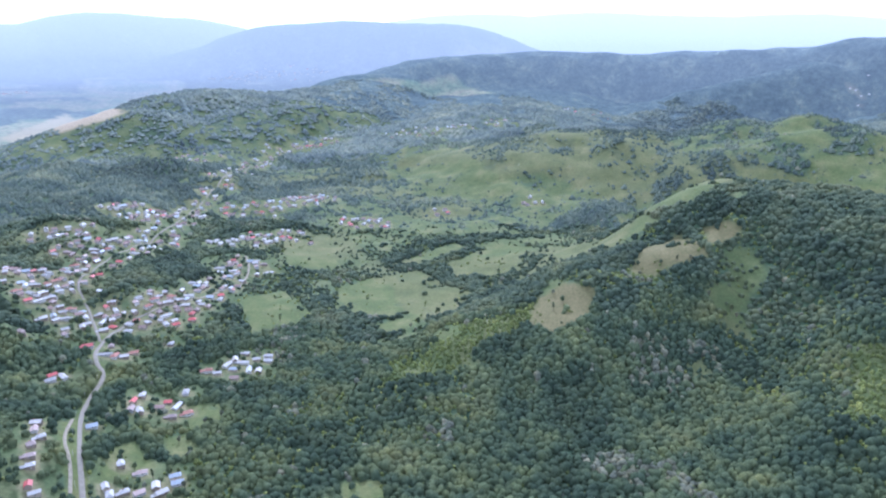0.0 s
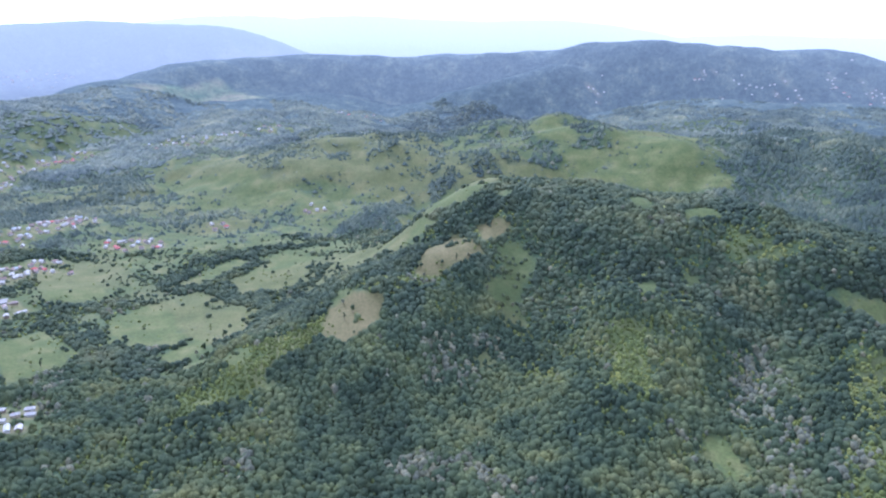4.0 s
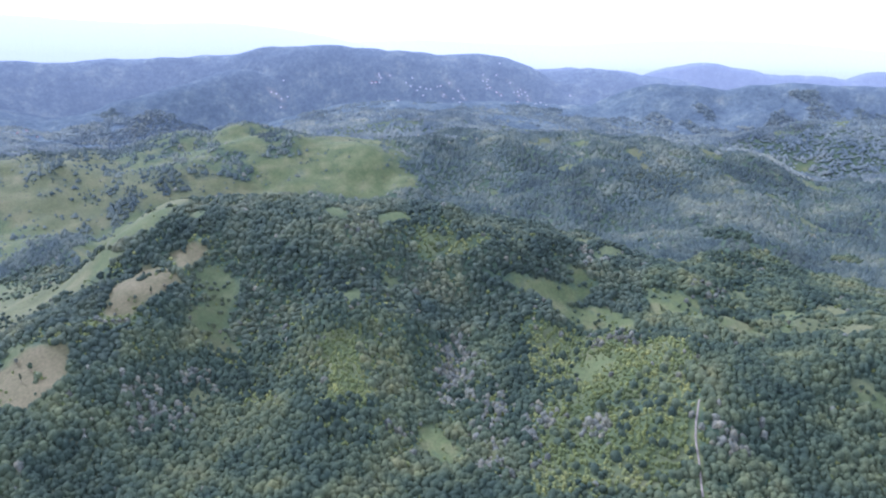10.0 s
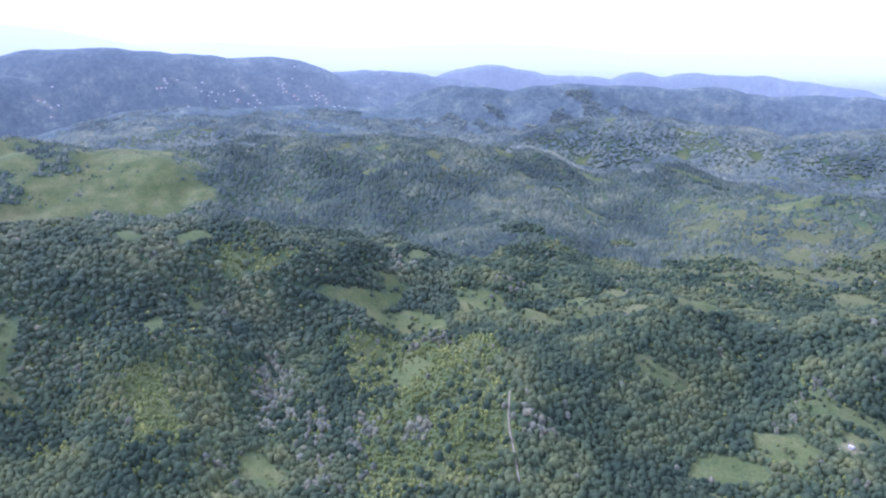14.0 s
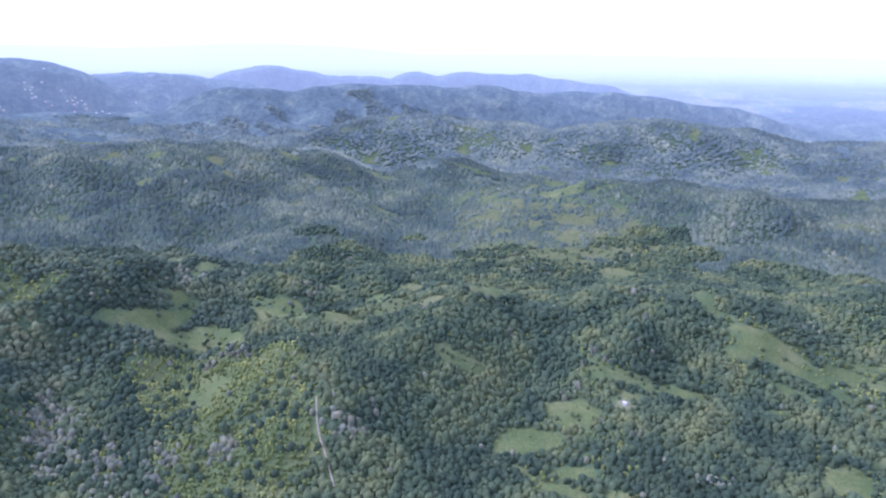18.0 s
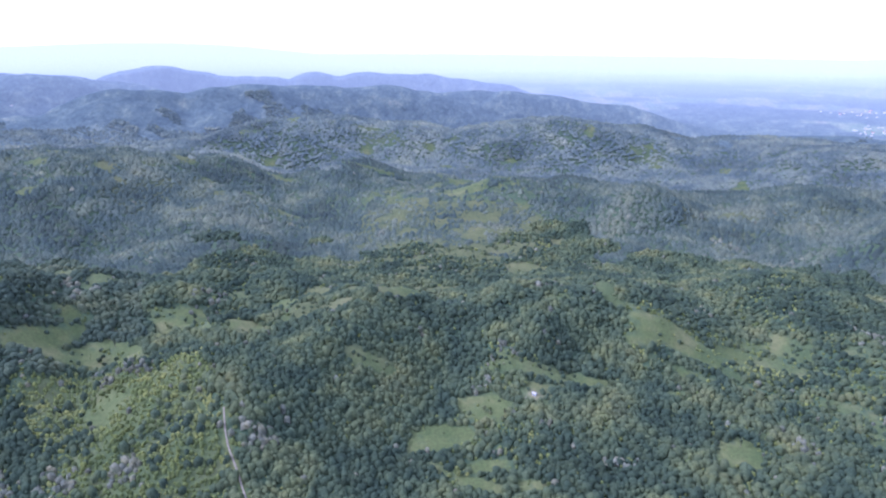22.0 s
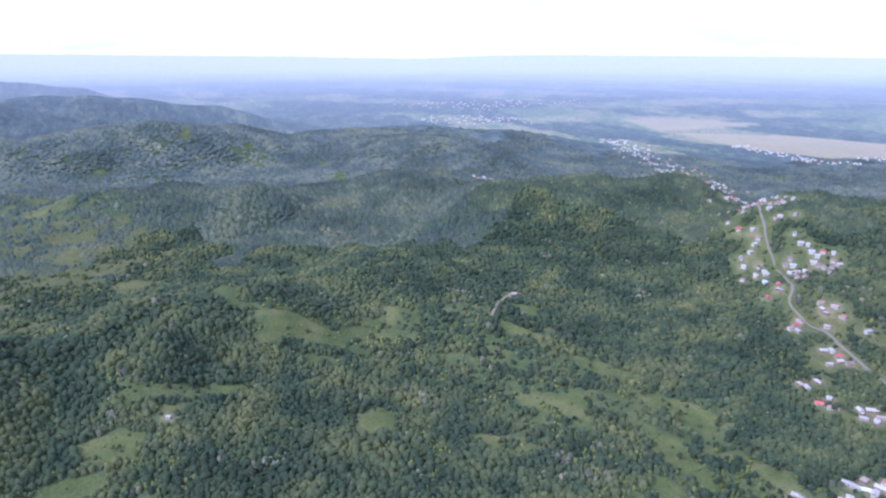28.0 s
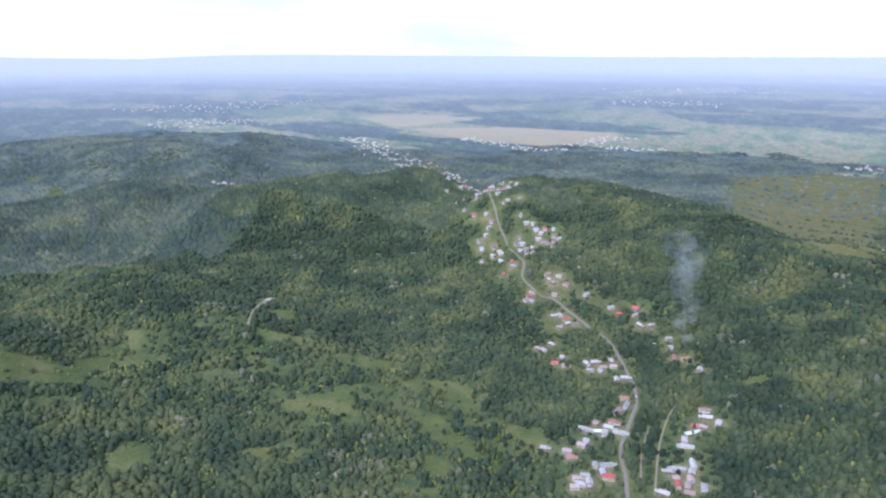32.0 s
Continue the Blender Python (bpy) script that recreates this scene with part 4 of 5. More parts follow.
NAMES = ("broadleaf_wood", "willow_thicket", "scrub")
plant(1, 5.3, 565, 1000, (5, 8), 8.8, (LEAF_NEAR, LEAF_PALE, LEAF_LIME), NAMES,
      ("dense green broadleaf wood on the near slopes", "silvery grey willow and poplar crowns in the hollows", "yellow-green scrub on the open slopes"), 1.0)
plant(2, 6.5, 1000, 1620, (5, 5), 10.4, (LEAF_MID, LEAF_PALE, LEAF_LIME), NAMES,
      ("dense green broadleaf wood on the middle slopes", "silvery grey crowns among the hill woods", "light green scrub between the meadows"), 0.8, a1=62.0)
plant(2, 6.5, 1000, 1620, (5, 5), 10.4, (LEAF_NEAR, LEAF_PALE, LEAF_LIME), NAMES,
      ("dense green broadleaf wood on the long ridge", "silvery grey crowns on the long ridge", "light green scrub on the long ridge"), 0.8, a0=62.0)
# The far rings take the leaf colours that have haze mixed in.
plant(3, 9.6, 1620, 2430, (6,), 15.0, (LEAF_FAR_HAZE, LEAF_PALE, LEAF_MID), NAMES,
      ("haze-tinted green woods on the far hills", "pale crowns among the far woods", "light scrub on the far slopes"), 0.62, a1=118.0)
plant(5, 8.4, 1620, 2120, (6,), 13.2, (LEAF_MID, LEAF_PALE, LEAF_LIME), NAMES,
      ("green woods on the hill above the village", "pale crowns on the hill above the village", "light scrub on the hill above the village"), 0.62, a0=118.0)
# Down the valley and on the last ridges the haze tint is strongest.
plant(6, 9.6, 2120, 2430, (6,), 15.0, (LEAF_BLUE_HAZE, LEAF_PALE, LEAF_FAR_HAZE), NAMES,
      ("haze-tinted green woods on the hills down the valley", "pale crowns among the valley woods", "light scrub down the valley"), 0.55, a0=118.0)
plant(4, 12.6, 2430, 3400, (5,), 23.0, (LEAF_BLUE_HAZE, LEAF_FAR_HAZE, LEAF_FAR_HAZE), NAMES,
      ("haze-tinted blue-green woods on the farthest ridges", "haze-tinted crowns on the ridges", "scrub on the ridges"), 0.4)


# ---- roads ----
def road_material(name, a, c):
    m, nt, b = material(name, 0.9, 0.15)
    p = position(nt)
    col = ramp(nt, noise_node(nt, 0.35, 6.0, p), [(0.3, a), (0.7, c)])
    nt.links.new(blend(nt, 0.6, col, ramp(nt, noise_node(nt, 4.0, 4.0, p), [(0.3, (0.75, 0.75, 0.75)), (0.7, (1.15, 1.15, 1.15))]), "MULTIPLY"), b.inputs["Base Color"])
    bump(nt, b, noise_node(nt, 5.0, 4.0, p), 0.3, 0.05)
    return m


ASPHALT = road_material("worn_asphalt", (0.165, 0.145, 0.115), (0.235, 0.205, 0.162))
DIRT = road_material("dirt_track", (0.17, 0.15, 0.105), (0.30, 0.25, 0.185))


def smooth_line(line, step):
    """The road's line, with its corners rounded, as evenly spaced places."""
    p = np.array(line, float)
    for _ in range(3):
        q = [p[0]]
        for a, b in zip(p, p[1:]):
            q += [a * 0.75 + b * 0.25, a * 0.25 + b * 0.75]
        p = np.array(q + [p[-1]])
    s = np.concatenate([[0], np.cumsum(np.hypot(*np.diff(p, axis=0).T))])
    t = np.arange(0, s[-1], step)
    return np.stack([np.interp(t, s, p[:, 0]), np.interp(t, s, p[:, 1])], 1)


def road(name, line, width, mat, label, lift=0.45):
    c = smooth_line(line, 3.0)
    d = np.gradient(c, axis=0)
    n = np.stack([-d[:, 1], d[:, 0]], 1) / np.hypot(d[:, 0], d[:, 1])[:, None]
    rng = np.random.default_rng(len(c))
    verts = []
    for k, drop in ((-0.62, -1.2), (-0.5, 0.0), (-0.2, 0.06), (0.2, 0.06), (0.5, 0.0), (0.62, -1.2)):
        e = c + n * width * k * (1 + rng.normal(0, 0.03, len(c)))[:, None]
        verts.append(np.column_stack([e, terrain(c[:, 0], c[:, 1]) + lift + drop]))
    m = len(c)
    verts = np.concatenate(verts)
    faces = [(k * m + i, k * m + i + 1, (k + 1) * m + i + 1, (k + 1) * m + i) for k in range(5) for i in range(m - 1)]
    ob = mesh_object(name, verts, np.array(faces)[:, ::-1], [mat], smooth=True)
    return tagged(ob, label, "road", kind="structure")


road("road", MAIN_ROAD, 4.8, ASPHALT, "worn grey asphalt road through the valley village")
road("road", VILLAGE_STREET, 3.6, ASPHALT, "narrow grey street between the village houses")
road("track", DIRT_LANE, 3.2, DIRT, "pale dirt lane beside the village road")
road("track", SOUTH_LANE, 2.0, DIRT, "pale dirt lane past the lower houses")
road("track", STREAM_TRACK, 1.9, DIRT, "stony bed of a small dry stream")
road("track", HILL_TRACK, 4.0, DIRT, "pale dirt track to a hut on the slope")
road("track", HOLLOW_TRACK, 2.0, DIRT, "reddish dirt track through the scrub")
road("track", HAMLET_LANE, 4.0, DIRT, "gravel lane between village yards")
road("track", SADDLE_TRACK, 4.0, DIRT, "pale dirt track in the wooded valley")

# ---- houses ----
WALLS = [plain_material("white_plaster", (0.50, 0.48, 0.44), 0.9), plain_material("cream_plaster", (0.44, 0.38, 0.29), 0.9), plain_material("grey_render", (0.42, 0.41, 0.39), 0.9),
         plain_material("weathered_boards", (0.26, 0.21, 0.16), 0.9)]
ROOFS = {"w": [plain_material("pale_tin_roof", (0.43, 0.40, 0.37), 0.45, 0.4, 0.3), plain_material("grey_tin_roof", (0.36, 0.34, 0.325), 0.5, 0.4, 0.3), plain_material("fibre_cement_roof", (0.40, 0.38, 0.37), 0.8)],
         "l": [plain_material("bluish_tin_roof", (0.37, 0.395, 0.43), 0.45, 0.4), plain_material("light_tin_roof", (0.45, 0.445, 0.44), 0.4, 0.4)],
         "b": [plain_material("brown_tile_roof", (0.31, 0.22, 0.19), 0.85), plain_material("old_tile_roof", (0.39, 0.30, 0.27), 0.85), plain_material("rusty_tin_roof", (0.36, 0.28, 0.255), 0.7)],
         "r": [plain_material("red_tin_roof", (0.46, 0.11, 0.10), 0.5, 0.3), plain_material("orange_tile_roof", (0.34, 0.17, 0.13), 0.8)]}
ROOFS["R"] = ROOFS["r"][:1]
ROOFS["s"] = ROOFS["w"][:1]
GLASS = plain_material("dark_window_glass", (0.05, 0.06, 0.07), 0.15, 0.5, 0.1)
FRAME = plain_material("white_window_frame", (0.58, 0.56, 0.53), 0.6)
DOOR = plain_material("brown_door_paint", (0.20, 0.12, 0.07), 0.6)
BRICK = plain_material("chimney_brick", (0.38, 0.20, 0.14), 0.9)
ROOF_WORDS = {"w": "pale grey tin roof", "l": "light bluish tin roof", "b": "weathered brown tile roof", "r": "bright red roof", "R": "large bright red roof", "s": "pale tin roof"}


def box(bm, x0, y0, z0, x1, y1, z1):
    v = [bm.verts.new(c) for c in ((x0, y0, z0), (x1, y0, z0), (x1, y1, z0), (x0, y1, z0), (x0, y0, z1), (x1, y0, z1), (x1, y1, z1), (x0, y1, z1))]
    for f in ((3, 2, 1, 0), (4, 5, 6, 7), (0, 1, 5, 4), (1, 2, 6, 5), (2, 3, 7, 6), (3, 0, 4, 7)):
        bm.faces.new([v[i] for i in f])


def gable_walls(l, w, h, g):
    """Four walls with pointed gables at both ends, standing a little in the ground."""
    bm = bmesh.new()
    a, b = l / 2, w / 2
    lo = [bm.verts.new(c) for c in ((-a, -b, -3), (a, -b, -3), (a, b, -3), (-a, b, -3))]
    hi = [bm.verts.new(c) for c in ((-a, -b, h), (a, -b, h), (a, b, h), (-a, b, h))]
    t0, t1 = bm.verts.new((-a, 0, h + g)), bm.verts.new((a, 0, h + g))
    for i, j in ((0, 1), (2, 3)):
        bm.faces.new((lo[i], lo[j], hi[j], hi[i]))
    bm.faces.new((lo[1], lo[2], hi[2], t1, hi[1]))
    bm.faces.new((lo[3], lo[0], hi[0], t0, hi[3]))
    bm.faces.new((hi[0], hi[1], t1, t0))
    bm.faces.new((hi[2], hi[3], t0, t1))
    bm.faces.new(lo[::-1])
    return bm


def roof_shape(l, w, h, g, hip, over=0.6, thick=0.22):
    """A roof with eaves and real thickness, gabled or hipped."""
    bm = bmesh.new()
    a, b, k = l / 2 + over, w / 2 + over, g / (w / 2)
    e, top, r = h - over * k + 0.06, h + g + 0.06, (w / 2 + over) * 0.75 if hip else 0.0
    rings = []
    for dz in (thick, 0.0):
        rings.append([bm.verts.new(c) for c in ((-a, -b, e + dz), (a, -b, e + dz), (a, b, e + dz), (-a, b, e + dz), (-a + r, 0, top + dz), (a - r, 0, top + dz))])
    for (p0, p1, p2, p3, t0, t1), flip in ((rings[0], False), (rings[1], True)):
        for f in ((p0, p1, t1, t0), (p2, p3, t0, t1), (p1, p2, t1), (p3, p0, t0)):
            if len(f) == 3 and not hip:
                continue
            bm.faces.new(f[::-1] if flip else f)
    u, d = rings
    edges = [(0, 1), (2, 3), (1, 2), (3, 0)] if hip else [(0, 1), (1, 5), (5, 2), (2, 3), (3, 4), (4, 0)]
    for i, j in edges:
        bm.faces.new((d[i], d[j], u[j], u[i]))
    return bm


def window(parent, x, y, z, side):
    """A framed window with glass, set on the wall; side: the wall's outward way along y."""
    bm = bmesh.new()
    for x0, x1, z0, z1 in ((-0.65, -0.53, -0.75, 0.75), (0.53, 0.65, -0.75, 0.75), (-0.53, 0.53, 0.63, 0.75), (-0.53, 0.53, -0.75, -0.63), (-0.05, 0.05, -0.63, 0.63)):
        box(bm, x + x0, min(y, y + side * 0.09), z + z0, x + x1, max(y, y + side * 0.09), z + z1)
    ob = part("window", bm, FRAME, parent)
    bm = bmesh.new()
    box(bm, x - 0.53, min(y, y + side * 0.04), z - 0.63, x + 0.53, max(y, y + side * 0.04), z + 0.63)
    part("pane", bm, GLASS, ob)


def make_house(l, w, h, g, hip, wall, roof, annex):
    base = new("house")
    part("wall", gable_walls(l, w, h, g) if not hip else gable_walls(l, w, h, 0.05), wall, base)
    part("roof", roof_shape(l, w, h, g, hip), roof, base)
    bm = bmesh.new()
    box(bm, l * 0.18, -0.35, h + g * 0.45, l * 0.18 + 0.6, 0.35, h + g + 0.9)
    box(bm, l * 0.18 - 0.08, -0.43, h + g + 0.9, l * 0.18 + 0.68, 0.43, h + g + 1.02)
    part("chimney", bm, BRICK, base)
    bm = bmesh.new()
    box(bm, -0.5, -w / 2 - 0.06, 0, 0.5, -w / 2, 2.05)
    part("door", bm, DOOR, base)
    window(base, -l * 0.3, -w / 2, 1.6, -1)
    window(base, l * 0.3, -w / 2, 1.6, -1)
    window(base, 0.0, w / 2, 1.6, 1)
    if annex:
        bm = gable_walls(w * 0.7, w * 0.6, h * 0.7, g * 0.6)
        bmesh.ops.translate(bm, verts=bm.verts, vec=(l / 2 + w * 0.35, 0, 0))
        ob = part("annex", bm, wall, base)
        bm = roof_shape(w * 0.7, w * 0.6, h * 0.7, g * 0.6, False)
        bmesh.ops.translate(bm, verts=bm.verts, vec=(l / 2 + w * 0.35, 0, 0))
        part("annex_roof", bm, roof, ob)
    return base


rng = np.random.default_rng(5)
house_kinds = {}
for key, mats in ROOFS.items():
    house_kinds[key] = []
    for i in range(6 if key in "wbr" else 1 if key == "s" else 3):
        big = 1.7 if key == "R" else 1.0
        l, w = rng.uniform(7.2, 11.2) * big, rng.uniform(5.4, 7.0) * (1.25 if key == "R" else 1.0)
        if key in "wl" and i == 1:
            l, w = 15.0, 5.6
        if key == "s":
            l, w = 5.0, 3.8
        house_kinds[key].append(((l, w, rng.uniform(2.6, 3.6) * (1.3 if key == "R" else 1), w * rng.uniform(0.24, 0.38), bool(i % 3 == 2), WALLS[int(rng.choice([0, 0, 1, 1, 2, 3]))], mats[i % len(mats)], i % 2 == 1), None))
NEAR_HOUSES = 1360.0
made_kinds, far_spots = {}, []
for x, y, k in HOUSES:
    r = math.hypot(x, y)
    if r > NEAR_HOUSES:
        far_spots.append((x, y, k))
        continue
    i = int(rng.integers(len(house_kinds[k])))
    spec = house_kinds[k][i][0]
    line = min(ROAD_LINES[:6] + [s[2] for s in STREETS_NORTH + STREETS_SOUTH], key=lambda q: float(near_line(x, y, q)))
    d, c = 1e9, 0.0
    for (ax, ay), (bx, by) in zip(line, line[1:]):
        e = float(near_line(x, y, [(ax, ay), (bx, by)]))
        if e < d:
            d, c = e, math.degrees(math.atan2(by - ay, bx - ax))
    turn = c + (90 if rng.uniform() < 0.55 else 0) + rng.normal(0, 9)
    m = pose(x, y, float(terrain(np.array([x]), np.array([y]))[0]) + 0.3, 0, 0, turn)
    if (k, i) in made_kinds:
        ob = copy_thing(made_kinds[k, i], m)
    else:
        ob = made_kinds[k, i] = make_house(*spec)
        ob.matrix_world = m
    size = "tiny" if k == "s" else "long low" if spec[0] > 14.5 else "small single-storey"
    tagged(ob, size + (" hut on the slope with a " if k == "s" else " village house with a ") + ROOF_WORDS[k], "hut" if k == "s" else "house", "village houses")


# Pale colour for the distant town, in place of haze over its houses.
HAZE_PALE = plain_material("haze_pale_wall_and_roof", (0.55, 0.53, 0.51), 0.9, 0.2, 0.1)


def far_houses(name, spots, label, pitch=2.4, paint=()):
    """Far villages: each house a walled block with a pitched roof, in one mesh a village and material."""
    for key, mats in ROOFS.items():
        sel = [s for s in spots if s[2] == key]
        if not sel:
            continue
        bm = bmesh.new()
        for x, y, k in sel:
            z = float(terrain(np.array([x]), np.array([y]))[0]) + 0.5
            grow = 1.05 + max(0.0, (math.hypot(x, y) - NEAR) / 5200)
            part_bm = roof_shape(rng.uniform(8, 12) * grow, rng.uniform(6, 8) * grow, 3.2 * grow, pitch * grow, rng.uniform() < 0.4)
            mat4 = pose(x, y, z, 0, 0, rng.uniform(0, 180))
            back = {}
            for v in part_bm.verts:
                px, py, pz = squeeze(*(np.array([c]) for c in (mat4 @ v.co)))
                back[v] = bm.verts.new((float(px[0]), float(py[0]), float(pz[0])))
            for f in part_bm.faces:
                bm.faces.new([back[v] for v in f.verts]).material_index = 0
            part_bm.free()
            wv = []
            for sx_, sy_ in ((-1, -1), (1, -1), (1, 1), (-1, 1)):
                for zz in (-3, 3.2 * grow):
                    q = mat4 @ Vector((sx_ * 4.2 * grow, sy_ * 3.2 * grow, zz))
                    px, py, pz = squeeze(*(np.array([c]) for c in q))
                    wv.append(bm.verts.new((float(px[0]), float(py[0]), float(pz[0]))))
            for i in range(4):
                bm.faces.new((wv[2 * i], wv[(2 * i + 2) % 8], wv[(2 * i + 3) % 8], wv[2 * i + 1])).material_index = 1
        me = bpy.data.meshes.new(name)
        bm.to_mesh(me)
        bm.free()
        me.materials.append(paint[0] if paint and key == "w" else mats[0])
        me.materials.append(paint[0] if paint else WALLS[0])
        tagged(new(name, me), label + " with " + ROOF_WORDS[key] + "s", "village", kind="stuff")


far_houses("far_village", [s for s in far_spots if math.hypot(s[0], s[1]) < NEAR], "far village houses")
# Most roofs here are made pale and flattened so the town looks hazy light.
far_houses("far_town", [(x, y, "w" if k in "lb" and i % 5 else k) for i, (x, y, k) in enumerate(far_spots) if math.hypot(x, y) >= NEAR], "tiny houses of a distant town", 1.0, (HAZE_PALE,))


# ---- single trees on the meadows, in the yards and along the roads ----
BARK = plain_material("tree_bark", (0.16, 0.13, 0.10), 0.95)


def limb(bm, a, b, r0, r1, n=7):
    """A tapered, uneven stem from a to b."""
    a, b = Vector(a), Vector(b)
    q = (b - a).to_track_quat("Z", "Y")
    rings = []
    for t, r in ((0.0, r0), (0.5, (r0 + r1) * 0.48), (1.0, r1)):
        bend = Vector((math.sin(t * 3.1 + r0 * 9) * 0.12, math.cos(t * 2.7 + r0 * 5) * 0.12, 0)) * (t * (b - a).length * 0.3)
        rings.append([bm.verts.new(a.lerp(b, t) + bend + q @ Vector((r * math.cos(i * 6.283 / n), r * math.sin(i * 6.283 / n), 0))) for i in range(n)])
    for lo, hi in zip(rings, rings[1:]):
        for i in range(n):
            bm.faces.new((lo[i], lo[(i + 1) % n], hi[(i + 1) % n], hi[i]))
    bm.faces.new(rings[0][::-1])
    bm.faces.new(rings[-1])


def make_tree(seed, height, spread, leaf):
    """A tapered trunk with limbs under a crown of many leafy clumps with gaps between them."""
    rr = random.Random(seed)
    base = new("tree")
    bm = bmesh.new()
    fork = height * 0.34
    limb(bm, (0, 0, -0.6), (0, 0, fork), height * 0.032, height * 0.022, 8)
    ends = []
    for i in range(5):
        a = i * 1.2566 + rr.uniform(-0.4, 0.4)
        d = spread * rr.uniform(0.22, 0.36)
        e = (d * math.cos(a), d * math.sin(a), height * rr.uniform(0.55, 0.82))
        limb(bm, (0, 0, fork * rr.uniform(0.8, 1.0)), e, height * 0.016, height * 0.005, 5)
        ends.append(e)
    limb(bm, (0, 0, fork), (0, 0, height * 0.85), height * 0.02, height * 0.005, 5)
    part("trunk", bm, BARK, base)
    verts, faces = [], []
    for k in range(26):
        v, f = crown_shape((4, 5), seed * 50 + k)
        u, a = rr.random() ** 0.5, rr.uniform(0, 6.283)
        zz = rr.uniform(-1, 1)
        s = spread * rr.uniform(0.26, 0.42)
        c = np.array([u * math.cos(a) * spread * 0.36 * (1 - 0.3 * abs(zz)), u * math.sin(a) * spread * 0.36 * (1 - 0.3 * abs(zz)), height * (0.66 + 0.25 * zz)])
        faces.append(f + sum(len(w) for w in verts))
        verts.append(v * np.array([s, s, s * 0.8]) + c)
    mesh_object("crown", np.vstack(verts), np.vstack(faces), [leaf], base, smooth=False)
    return base


TREE_KINDS = [(make_tree, (1, 9.0, 7.5, LEAF_NEAR), "round green broadleaf tree with a dense crown"), (make_tree, (2, 11.5, 8.0, LEAF_NEAR), "tall green broadleaf tree with a wide crown"),
              (make_tree, (3, 6.5, 5.5, LEAF_LIME), "small yellow-green fruit tree on grass"), (make_tree, (4, 8.0, 6.0, LEAF_PALE), "silvery grey willow tree with a loose crown"),
              (make_tree, (5, 13.0, 4.6, LEAF_NEAR), "slender tall green poplar tree")]
rng = np.random.default_rng(91)
tx, ty = rng.uniform(-700, 960, 12000), rng.uniform(-1030, 1080, 12000)
tr, taz = np.hypot(tx, ty), np.degrees(np.arctan2(tx, ty))
t_wood, t_pale, t_lime = plant_layers(tx, ty)
t_house = house_distance(tx, ty)
t_road = np.min([near_line(tx, ty, q) for q in ROAD_LINES], axis=0)
fit = (tr > 580) & (tr < 1060) & (taz > -36) & (t_house > 7.5) & (t_road > 6) & (((t_wood > 0.02) & (t_wood < 0.5)) | (t_house < 22) & (t_wood < 0.9))
made_trees = {}
for i in np.where(fit)[0][:280]:
    k = int(rng.choice(5, p=[0.34, 0.2, 0.26, 0.1, 0.1]))
    x, y = float(tx[i]), float(ty[i])
    m = pose(x, y, float(terrain(np.array([x]), np.array([y]))[0]), 0, 0, float(rng.uniform(0, 360)))
    fn, args, words = TREE_KINDS[k]
    if k in made_trees:
        ob = copy_thing(made_trees[k], m)
    else:
        ob = made_trees[k] = fn(*args)
        ob.matrix_world = m
    tagged(ob, words, "tree", "meadow and yard trees")

# ---- small things of the village ----
WHITE_PAINT = plain_material("white_car_paint", (0.70, 0.71, 0.72), 0.3, 0.5, 0.08)
RUBBER = plain_material("tyre_rubber", (0.03, 0.03, 0.03), 0.9)
STEEL = plain_material("wheel_steel", (0.45, 0.45, 0.46), 0.35, 0.5, 0.1, 0.6, 0.8)
FILM = plain_material("greenhouse_film", (0.62, 0.65, 0.66), 0.35, 0.4, 0.15)
POLE = plain_material("weathered_concrete_pole", (0.38, 0.37, 0.35), 0.9)
PORCELAIN = plain_material("insulator_porcelain", (0.6, 0.58, 0.54), 0.3)
BOARD = plain_material("grey_fence_boards", (0.30, 0.27, 0.23), 0.95)


def ground_pose(x, y, turn, lift=0.0):
    return pose(x, y, float(terrain(np.array([float(x)]), np.array([float(y)]))[0]) + lift, 0, 0, turn)


